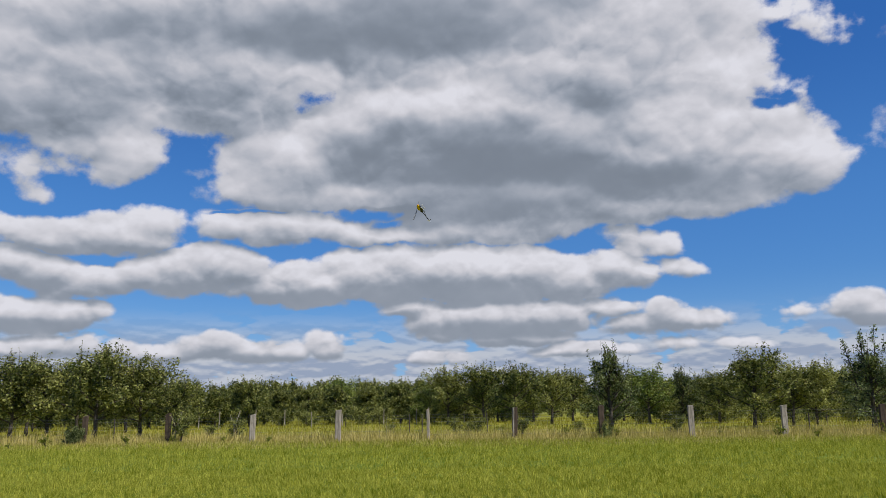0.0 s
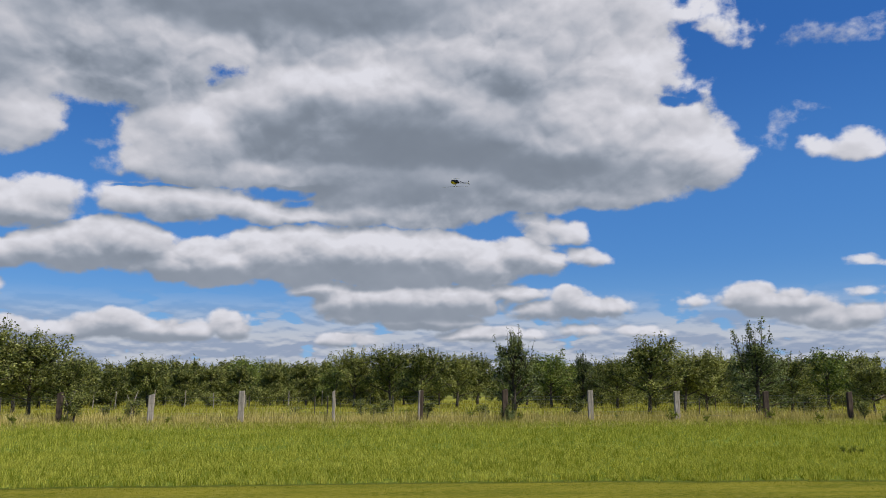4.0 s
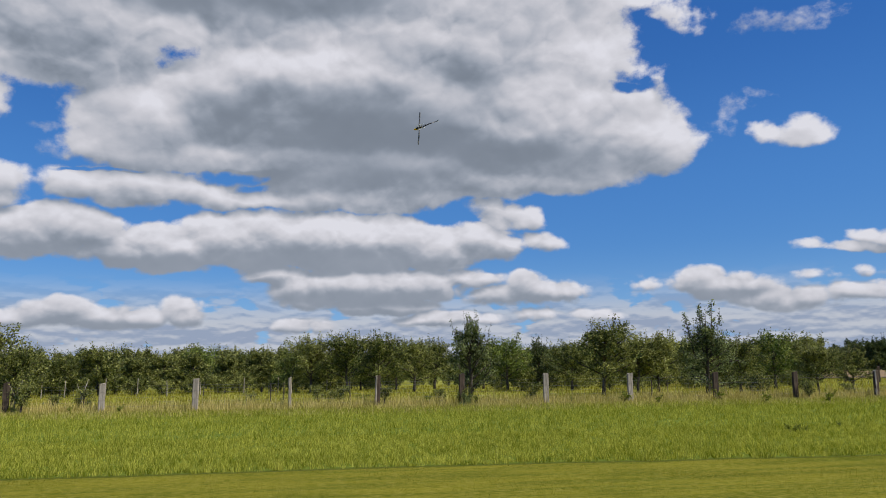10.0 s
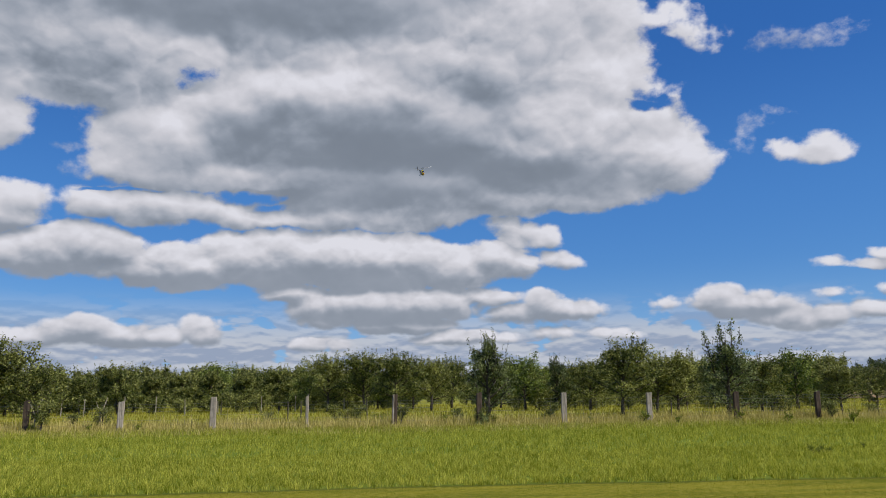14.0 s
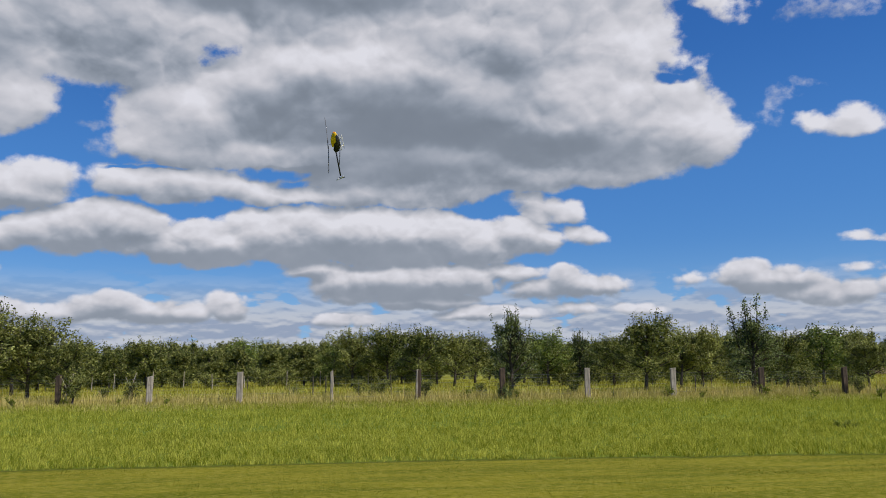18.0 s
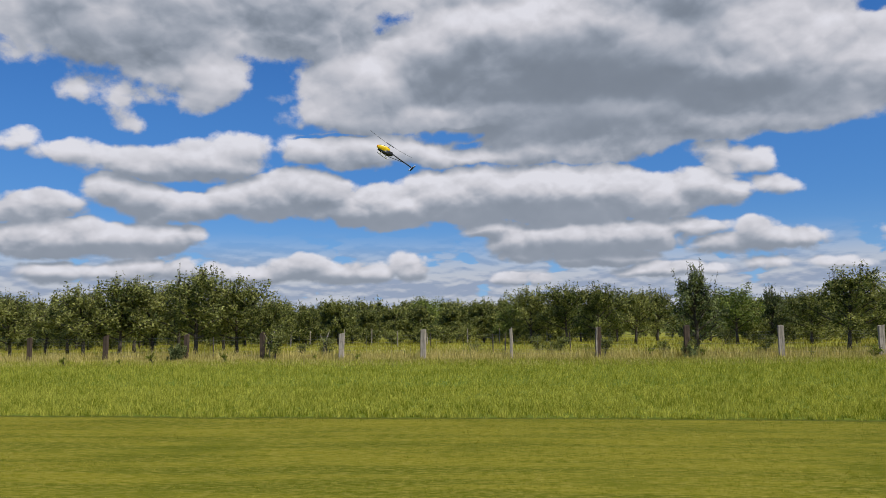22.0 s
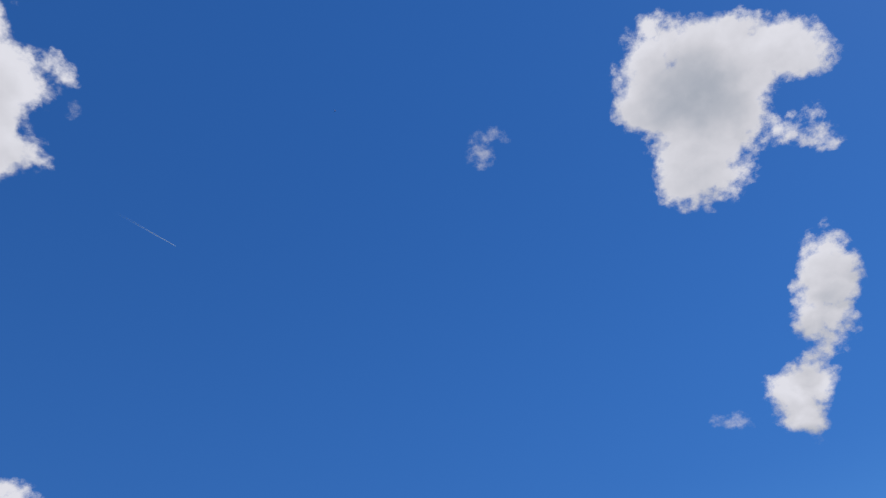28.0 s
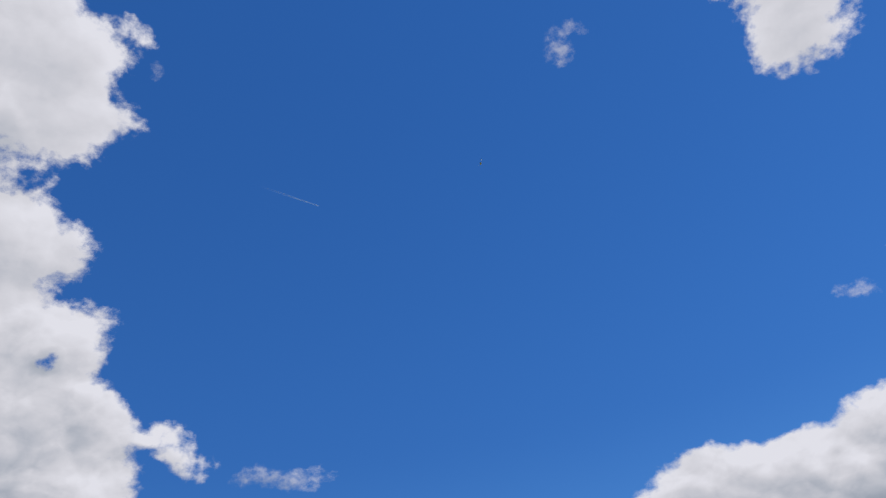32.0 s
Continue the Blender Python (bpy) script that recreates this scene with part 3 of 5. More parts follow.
def field_sheet(name, label, mat, corners, lift):
    """A field beyond, a thin skin on the ground with a few ripples."""
    verts, faces, n = [], [], 24
    (x0, y0), (x1, y1), (x2, y2), (x3, y3) = corners
    for i in range(n + 1):
        for j in range(n + 1):
            u, v = i / n, j / n
            x = (x0 * (1 - u) + x1 * u) * (1 - v) + (x3 * (1 - u) + x2 * u) * v
            y = (y0 * (1 - u) + y1 * u) * (1 - v) + (y3 * (1 - u) + y2 * u) * v
            verts.append((x, y, lift + 0.04 * noise.noise(Vector((x * 0.2, y * 0.2, 0)))))
    for i in range(n):
        for j in range(n):
            a = i * (n + 1) + j
            faces.append((a, a + n + 1, a + n + 2, a + 1))
    tagged(new(name, mesh_from(name, verts, faces, mat)), label, "field", kind="structure")


field_sheet("ground_stubble", "pale brown harvested stubble field before the wood", STUBBLE,
            [(58, 92), (150, 62), (380, 190), (170, 262)], 0.12)


FIELD_GREEN = plain("far_pasture", (0.20, 0.24, 0.04), 0.95, 0.0, 0.05, 0.12, 0.1)
field_sheet("ground_pasture", "bright green pasture beside the wood", FIELD_GREEN, [(172, 150), (260, 110), (330, 160), (205, 205)], 0.9)


# ---- grass ----
def blades(name, label, mat, rng, x, y, height, width, lean, tint, nodes=1):
    """Grass blades as narrow bent triangles on the ground. Arrays: foot, height, width, lean, tint."""
    n = len(x)
    turn = rng.uniform(0, 2 * np.pi, n)
    tilt = rng.uniform(0, 2 * np.pi, n)
    # the ground's height is taken once for each square of 0.3 m
    square, which = np.unique(np.round(np.stack([x, y], 1) / 0.3).astype(int), axis=0, return_inverse=True)
    z = np.array([relief(0.3 * a, 0.3 * b) for a, b in square.tolist()])[which.ravel()] - 0.012
    foot = np.stack([x, y, z], 1)
    side = np.stack([np.cos(turn), np.sin(turn), 0 * turn], 1) * (width / 2)[:, None]
    off = np.stack([np.cos(tilt), np.sin(tilt), 0 * tilt], 1) * (lean * height)[:, None]
    up = np.zeros((n, 3))
    up[:, 2] = height
    if nodes == 1:
        co = np.stack([foot - side, foot + side, foot + up + off], 1).reshape(-1, 3)
        tris = np.arange(3 * n).reshape(-1, 3)
        tints = np.repeat(tint, 3)
    else:
        middle = foot + up * 0.6 + off * 0.35
        co = np.stack([foot - side, foot + side, middle + side * 0.8, middle - side * 0.8, foot + up * 0.95 + off], 1).reshape(-1, 3)
        base = (5 * np.arange(n))[:, None, None]
        tris = (base + np.array([[0, 1, 2], [0, 2, 3], [3, 2, 4]])[None]).reshape(-1, 3)
        tints = np.repeat(tint, 5)
    ob = new(name, triangles_mesh(name, co, tris, mat, tints))
    return tagged(ob, label, "grass", kind="stuff")


def scatter(rng, n, near, far, left, right, power=1.0):
    """Feet in a strip along the fence: near and far are distances on the straight line ahead, left and right bearings."""
    y = near + (far - near) * rng.uniform(0, 1, n) ** power
    t = np.tan(np.radians(left)) + (np.tan(np.radians(right)) - np.tan(np.radians(left))) * rng.uniform(0, 1, n)
    x = y * t
    return x, y + FENCE_SLOPE * x


def tufts(rng, n, each, near, far, left, right, power=1.0, spread=0.07):
    """Blades standing in tufts: feet, and each tuft's own vigour and tint for its blades."""
    x, y = scatter(rng, n // each, near, far, left, right, power)
    k = np.repeat(np.arange(len(x)), each)
    vigour, hue = rng.uniform(0.55, 1.35, len(x)), rng.normal(0, 0.30, len(x))
    # broader patches of taller and ranker grass
    waves = np.sin(x * 0.9 + 1.7 * np.sin(y * 0.7)) * np.sin(y * 1.6 + 1.3 * np.sin(x * 0.5))
    vigour, hue = vigour * (1 + 0.15 * waves), hue - 0.07 * waves
    return x[k] + rng.normal(0, spread, len(k)), y[k] + rng.normal(0, spread, len(k)), vigour[k], hue[k]


def make_grass():
    rng = np.random.default_rng(4)
    x, y = scatter(rng, 130000, 6.8, 13.55, -38, 47, 0.8)
    n = len(x)
    blades("mown_grass", "close-mown green and straw grass of the flying strip", LAWN, rng, x, y, rng.uniform(0.012, 0.034, n),
           rng.uniform(0.004, 0.009, n), rng.uniform(0.3, 1.4, n), rng.beta(0.7, 0.9, n))
    x, y, v, h = tufts(rng, 210000, 9, 13.68, 20.5, -38, 47, 1.0, 0.028)
    n = len(x)
    blades("long_grass", "long green grass with pale seed stems", GRASS, rng, x, y, (rng.gamma(9, 0.008, n) + 0.03) * v,
           rng.uniform(0.005, 0.010, n), rng.uniform(0.1, 0.9, n), np.clip(rng.beta(1.1, 1.3, n) + h, 0, 1), nodes=2)
    x, y, v, h = tufts(rng, 200000, 6, 20, 36.5, -38, 50, 0.8, 0.05)
    n = len(x)
    blades("long_grass", "long green grass with pale seed stems", GRASS, rng, x, y, (rng.gamma(8, 0.012, n) + 0.04) * v,
           rng.uniform(0.010, 0.020, n), rng.uniform(0.1, 0.7, n), np.clip(rng.beta(1.5, 1.1, n) + h, 0, 1))
    for near, far, count, tall in ((31.5, 35.6, 14000, 0.016), (35.4, 37.1, 26000, 0.018), (37.2, 39.6, 42000, 0.052)):
        x, y, v, h = tufts(rng, count, 6, near, far, -38, 50, 1.0, 0.12)
        n = len(x)
        blades("dry_grass", "dry straw-coloured grass and weeds along the fence", DRY, rng, x, y, (rng.gamma(6, tall, n) + 0.05) * v,
               rng.uniform(0.012, 0.026, n), rng.uniform(0.05, 0.5, n), np.clip(rng.beta(2.2, 1.7, n) + h, 0, 1), nodes=2)
    x, y = scatter(rng, 70000, 39.5, 90, -38, 52, 1.1)
    n = len(x)
    blades("meadow_grass", "yellow-green meadow grass under the orchard", MEADOW, rng, x, y, rng.gamma(5, 0.03, n) + 0.03,
           rng.uniform(0.03, 0.07, n), rng.uniform(0.1, 0.7, n), rng.beta(2, 2, n))


make_grass()


# ---- fence ----
def sleeper(bm, high, wide, deep, seed):
    """An upright sleeper: worn corners, a split and uneven top."""
    r = random.Random(seed)
    bmesh.ops.create_cube(bm, size=1.0)
    bmesh.ops.scale(bm, vec=(wide, deep, high), verts=bm.verts)
    bmesh.ops.translate(bm, vec=(0, 0, high / 2), verts=bm.verts)
    bmesh.ops.subdivide_edges(bm, edges=[e for e in bm.edges if abs(e.verts[0].co.z - e.verts[1].co.z) > 0.5], cuts=5)
    bmesh.ops.bevel(bm, geom=[e for e in bm.edges if len(e.link_faces) == 2 and e.calc_face_angle(0) > 1.0], offset=0.018, segments=1, affect="EDGES")
    for v in bm.verts:
        v.co.x += r.uniform(-0.008, 0.008)
        v.co.y += r.uniform(-0.008, 0.008)
        if v.co.z > high - 0.1:
            v.co.z += r.uniform(-0.03, 0.02) + 0.05 * (v.co.x / wide)


def on_line(az, base=FENCE_Y, slope=FENCE_SLOPE):
    """The place on a line across the view at a bearing."""
    t = math.tan(radians(az))
    y = base / (1 - slope * t)
    return t * y, y


def make_fence():
    """The orchard fence: old upright sleepers with strained wire netting."""
    fence = tagged(new("fence"), "wire fence strung along old upright timber sleepers", "fence")
    posts = [(-38.5, 1.32, 0), (-34.1, 1.30, 0), (-29.6, 1.34, 0), (-24.4, 1.36, 0), (-19.2, 1.42, 0), (-13.65, 1.32, 1), (-7.72, 1.46, 1), (-1.25, 1.46, 2),
             (4.93, 1.45, 3), (11.1, 1.50, 0), (17.15, 1.46, 1), (23.05, 1.42, 1), (28.78, 1.38, 0), (33.78, 1.36, 0), (38.5, 1.32, 3), (42.4, 1.34, 0),
             (46.4, 1.32, 0), (50.0, 1.34, 0), (53.2, 1.34, 0)]
    tops = []
    for i, (az, high, look_of) in enumerate(posts):
        x, y = on_line(az)
        r = random.Random(i)
        bm = bmesh.new()
        wide = 0.13 if look_of == 2 else 0.25 + r.uniform(-0.02, 0.03)
        sleeper(bm, high + 0.25, wide, 0.13 if look_of == 2 else 0.15, i)
        mat = GREY_TIMBER if look_of in (1, 2) else TAR_TIMBER
        post = part("post", bm, mat, fence, {0: "dark tarred sleeper post", 1: "pale weathered sleeper post", 2: "thin grey post", 3: "half-stripped sleeper post"}[look_of], False)
        lean = r.uniform(-1.6, 1.6)
        post.matrix_basis = pose(x, y, relief(x, y) - 0.25, r.uniform(-1, 1), lean, -3.4 + r.uniform(-6, 6))
        if look_of == 3:
            bm = bmesh.new()
            sleeper(bm, high + 0.27, 0.085, 0.17, i + 50)
            strip = part("bare_face", bm, GREY_TIMBER, post, "pale bare strip of wood", False)
            strip.matrix_basis = pose(-wide / 2 + 0.05, -0.012, 0.0)
        tops.append((x, y, high))
    # strained wires and the uprights of the netting
    for level in (0.28, 0.48, 0.68, 0.88, 1.06, 1.2):
        path = []
        for (x0, y0, _), (x1, y1, _) in zip(tops, tops[1:]):
            path += [(x0 + (x1 - x0) * k / 4, y0 + (y1 - y0) * k / 4 + 0.09, level - 0.035 * math.sin(math.pi * k / 4)) for k in range(4)]
        verts, faces = [], []
        tube(verts, faces, path + [(tops[-1][0], tops[-1][1] + 0.09, level)], [0.0035] * (len(path) + 1), 4)
        wire = new("wire", mesh_from("wire", verts, faces, WIRE))
        wire.parent = fence
    verts, faces = [], []
    for (x0, y0, _), (x1, y1, _) in zip(tops, tops[1:]):
        for k in range(1, 13):
            x, y = x0 + (x1 - x0) * k / 13, y0 + (y1 - y0) * k / 13 + 0.09
            tube(verts, faces, [(x, y, 0.1), (x, y, 1.16)], [0.0025] * 2, 3)
    netting = new("netting", mesh_from("netting", verts, faces, WIRE))
    netting.parent = fence
    tagged(netting, "thin upright wires of the netting", kind="stuff")


make_fence()


def make_far_fence():
    """Posts between the meadow and the stubble field."""
    fence = tagged(new("fence"), "row of dark wooden posts before the stubble field", "fence")
    tops = []
    for i in range(16):
        az = 33.0 + 1.9 * i
        r = random.Random(i + 70)
        x, y = bearing(az, 0, 86.0).xy
        bm = bmesh.new()
        sleeper(bm, 1.7, 0.24, 0.16, i + 70)
        post = part("post", bm, TAR_TIMBER, fence, "", False)
        post.matrix_basis = pose(x, y, -0.2, r.uniform(-1, 1), r.uniform(-2, 2), r.uniform(-30, 0))
        tops.append((x, y))
    for level in (0.5, 0.9, 1.25):
        verts, faces = [], []
        tube(verts, faces, [(x, y, level) for x, y in tops], [0.006] * len(tops), 4)
        wire = new("wire", mesh_from("wire", verts, faces, WIRE))
        wire.parent = fence


make_far_fence()


# ---- trees ----
def leaf_cloud(rng, twigs, per, size, spread, name, mat, droop=0.0):
    """Leaves along twigs: each twig a line from a to b. Each leaf is a small folded diamond of two triangles."""
    a = np.array([t[0] for t in twigs])
    b = np.array([t[1] for t in twigs])
    k = np.repeat(np.arange(len(twigs)), [max(3, int(per * (1 if t[2] > 0.6 else 0.40))) for t in twigs])
    n = len(k)
    u = rng.uniform(0.05, 1.0, n)[:, None]
    loose = np.array([t[2] for t in twigs])[k][:, None]
    c = a[k] * (1 - u) + b[k] * u + rng.normal(0, 1, (n, 3)) * (spread * loose * (1.15 - 0.75 * u))
    d1 = rng.normal(0, 1, (n, 3))
    d1[:, 2] = d1[:, 2] * 0.55 - droop
    d1 /= np.linalg.norm(d1, axis=1)[:, None]
    d2 = np.cross(d1, rng.normal(0, 0.7, (n, 3)) + np.array([0, 0, 1.0]))
    d2 /= np.linalg.norm(d2, axis=1)[:, None]
    s = size * rng.uniform(0.6, 1.25, n)[:, None]
    co = np.stack([c, c + d1 * s * 0.5 + d2 * s * 0.3, c + d1 * s, c + d1 * s * 0.5 - d2 * s * 0.3], 1).reshape(-1, 3)
    base = (4 * np.arange(n))[:, None, None]
    tris = (base + np.array([[0, 1, 2], [0, 2, 3]])[None]).reshape(-1, 3)
    twig_tint = rng.normal(0, 0.22, len(twigs))
    tint = np.clip(rng.beta(0.85, 1.4, n) + twig_tint[k], 0, 1)
    return triangles_mesh(name, co, tris, mat, np.repeat(tint, 4))


def make_tree(label, category, seed, high, wide, clear, leaf, leaf_size, per, limbs=9, shoots=6, upright=0.35, bulk=1.0, twigs_per=7, taper=0.62, sprays=0, leaders=()):
    """A tree: bent trunk, limbs, twigs and a loose crown. high, wide: metres; clear: height of bare trunk."""
    r, rng = random.Random(seed), np.random.default_rng(seed)
    tree = tagged(new(category.replace(" ", "_")), label, category)
    tv, tf, lv, lf, twigs = [], [], [], [], []
    lean = Vector((r.uniform(-0.1, 0.1), r.uniform(-0.1, 0.1), 0))
    girth = 0.022 * high + 0.02
    spine = [Vector((0, 0, -0.1))]
    for i in range(1, 7):
        spine.append(Vector((0, 0, high * 0.78 * i / 6)) + lean * i * 0.4 + Vector((r.uniform(-1, 1), r.uniform(-1, 1), 0)) * 0.03 * high * i / 6)
    tube(tv, tf, spine, [girth * (1.25 if i == 0 else 1 - 0.13 * i) for i in range(7)], 8)
    def along(h):
        f = min(max(h / (high * 0.78), 0), 1) * 6
        i = min(int(f), 5)
        return spine[i].lerp(spine[i + 1], f - i)
    for i in range(limbs):
        f = (i + 0.5) / limbs
        start = along(clear + (high * 0.74 - clear) * f * 0.92)
        turn = i * 2.399 + r.uniform(-0.5, 0.5)
        reach = 0.5 * wide * (1 - taper * f ** 1.3) * r.uniform(0.7, 1.12)
        rise = reach * (upright + 0.75 * f) * r.uniform(0.7, 1.4)
        out = Vector((math.cos(turn), math.sin(turn), 0))
        end = start + out * reach + Vector((0, 0, rise))
        middle = start.lerp(end, 0.5) + Vector((r.uniform(-1, 1), r.uniform(-1, 1), r.uniform(-0.2, 1))) * 0.12 * reach
        tube(lv, lf, [start, middle, end], [girth * 0.42, girth * 0.28, girth * 0.1], 5)
        for k in range(twigs_per):
            u = r.uniform(0.2, 1.0)
            p = start.lerp(middle, u * 2) if u < 0.5 else middle.lerp(end, u * 2 - 1)
            q = p + (out * r.uniform(-0.1, 0.8) + Vector((r.uniform(-1, 1), r.uniform(-1, 1), r.uniform(-0.55, 1.0)))) * (0.15 * wide * r.uniform(0.6, 1.3))
            q.z = max(q.z, clear * 0.75)
            tube(lv, lf, [p, q], [girth * 0.12, girth * 0.04], 3)
            twigs.append((tuple(p), tuple(q), 1.0))
        # water shoots standing up from the limb
        for k in range(sprays):
            p = middle.lerp(end, r.uniform(0.0, 1.0))
            q = p + Vector((r.uniform(-0.25, 0.25), r.uniform(-0.25, 0.25), 1)) * (high * r.uniform(0.10, 0.34) * (0.45 + 0.7 * f))
            q.z = min(q.z, high * r.uniform(1.0, 1.14))
            tube(lv, lf, [p, q], [girth * 0.1, girth * 0.03], 3)
            twigs.append((tuple(p), tuple(q), 0.42))
    crown_top = spine[-1]
    for side, top in leaders:
        p, q = Vector((side * 0.55, 0, high * 0.42)), Vector((side, r.uniform(-0.2, 0.2), high * top))
        tube(lv, lf, [p, p.lerp(q, 0.5), q], [girth * 0.4, girth * 0.25, girth * 0.06], 5)
        for k in range(16):
            a = p.lerp(q, 0.25 + 0.72 * k / 15)
            b = a + Vector((r.uniform(-1, 1), r.uniform(-1, 1), r.uniform(0.3, 1.2))) * (0.46 * (1.25 - k / 16))
            tube(lv, lf, [a, b], [girth * 0.1, girth * 0.03], 3)
            twigs.append((tuple(a), tuple(b), 0.55))
    for k in range(shoots):
        p = crown_top + Vector((r.uniform(-1, 1), r.uniform(-1, 1), r.uniform(-0.25, 0.0))) * (0.22 * wide)
        q = p + Vector((r.uniform(-0.12, 0.12), r.uniform(-0.12, 0.12), 1)) * (high - p.z) * r.uniform(0.55, 1.05)
        tube(lv, lf, [p, q], [girth * 0.14, girth * 0.04], 3)
        twigs.append((tuple(p), tuple(q), 0.4))
        twigs.append((tuple(p), tuple(p.lerp(q, 0.5)), 0.8))
    for name, verts, faces in (("trunk", tv, tf), ("limb", lv, lf)):
        ob = new(name, mesh_from(name, verts, faces, BARK, smooth=True))
        ob.parent = tree
    crown = new("crown", leaf_cloud(rng, twigs, per, leaf_size, 0.058 * wide * bulk, "crown", leaf, 0.3))
    crown.parent = tree
    return tree


def plant(tree, az, d, scale, turn, label="", group="", squash=1.0, onto=0.0):
    p = bearing(az, 0, d)
    m = pose(p.x, p.y, relief(p.x, p.y) + onto, 0, 0, turn) @ Matrix.Diagonal((scale, scale, scale * squash, 1))
    ob = copy_thing(tree, m)
    tagged(ob, label, "", group)
    return ob


def make_orchard():
    r = random.Random(11)
    kinds = [make_tree("old apple tree with a loose bushy crown", "apple tree", 21 + i, 4.6, 5.0, 0.88, APPLE_LEAF, 0.15, 42, limbs=17, shoots=22, upright=0.28, bulk=0.55, twigs_per=10, sprays=4) for i in range(4)]
    pear = make_tree("slim dark pear tree with upright shoots", "pear tree", 31, 5.4, 3.6, 0.25, DARK_LEAF, 0.12, 46, limbs=22, shoots=8, upright=0.75, bulk=0.55, twigs_per=9, taper=0.86, sprays=3)
    forked = make_tree("tall fruit tree with three ragged upright leaders", "fruit tree", 33, 5.4, 4.2, 0.4, DARK_LEAF, 0.12, 48, limbs=20, shoots=2, upright=0.2, bulk=0.6, twigs_per=10, taper=0.9, sprays=1, leaders=((-1.1, 0.90), (-0.25, 0.98), (0.5, 1.03)))
    low = [make_tree("bushy apple tree with branches close to the ground", "apple tree", 25 + i, 4.4, 4.6, 0.3, APPLE_LEAF, 0.19, 40, limbs=15, shoots=12, upright=0.2, bulk=0.6, twigs_per=10, sprays=3) for i in range(3)]
    ash = make_tree("fresh green round-crowned young tree", "young tree", 35, 4.6, 4.4, 0.6, LIGHT_LEAF, 0.17, 56, limbs=12, shoots=3, bulk=1.2)
    group = "orchard trees"
    # the near row: bearing, distance, height, kind
    near = [(-38.5, 52, 4.3, 0), (-35.2, 55, 4.0, 1), (-33.2, 62, 3.6, 2), (-30.9, 50, 4.1, 3), (-28.7, 50, 4.8, 0), (-26.6, 51, 4.5, 1), (-23.8, 48, 5.2, 2),
            (-21.0, 49, 4.6, 3), (-18.9, 47, 3.3, 0), (-27.8, 58, 4.6, 2), (-24.9, 60, 4.9, 3), (-21.9, 61, 4.4, 0), (-31.9, 60, 4.3, 1), (-36.8, 64, 4.3, 3),
            (5.2, 55, 4.3, 1), (2.8, 66, 5.0, 0), (0.2, 68, 4.8, 3), (7.6, 64, 4.3, 2), (21.2, 50, 4.6, 3), (19.0, 62, 3.9, 0), (23.6, 55, 3.9, 1), (25.0, 56, 4.1, 2),
            (30.4, 55, 3.5, 3), (35.2, 50, 2.9, 0), (37.2, 52, 2.7, 1)]
    for az, d, high, kind in near:
        plant(kinds[kind], az, d, high / 4.6, r.uniform(0, 360), "", group)
    plant(pear, 11.75, 46.5, 5.2 / 5.4, 40, "", group)
    plant(forked, 28.3, 47.5, 5.3 / 5.4, -28, "", group)
    plant(ash, 14.4, 62, 4.5 / 4.6, 10, "", group)
    plant(pear, 16.6, 64, 4.6 / 5.4, 200, "dark round-headed pear tree", group)
    plant(ash, 32.6, 62, 4.4 / 4.6, 150, "", group)
    plant(ash, 40.3, 50, 2.9 / 4.6, 250, "small fresh green tree standing alone", group)
    # the rows behind
    for row, (d0, high) in enumerate(((74, 4.1), (86, 4.5), (100, 5.0), (118, 5.4))):
        az = -40.0 + row * 0.9
        while az < 36.5 - row * 0.4:
            d = d0 * r.uniform(0.97, 1.04)
            kind = ash if r.random() < 0.07 else (pear if r.random() < 0.12 else low[r.randrange(3)])
            full = 5.4 if kind is pear else 4.5
            if not (5.5 < az < 10.5 and row < 2) and not (9.2 < az < 10.6):
                plant(kind, az, d, high * r.uniform(0.82, 1.12) / full, r.uniform(0, 360), "", group)
            az += math.degrees(2.7 / d0) * r.uniform(0.85, 1.25)
    # two trees that close the gap in the middle
    plant(kinds[1], 9.1, 76, 4.7 / 4.6, 70, "", group)
    plant(kinds[3], 6.3, 72, 4.5 / 4.6, 200, "", group)
    for tree in (*kinds, *low, pear, forked, ash):
        for o in (*tree.children_recursive, tree):
            bpy.data.objects.remove(o)


make_orchard()


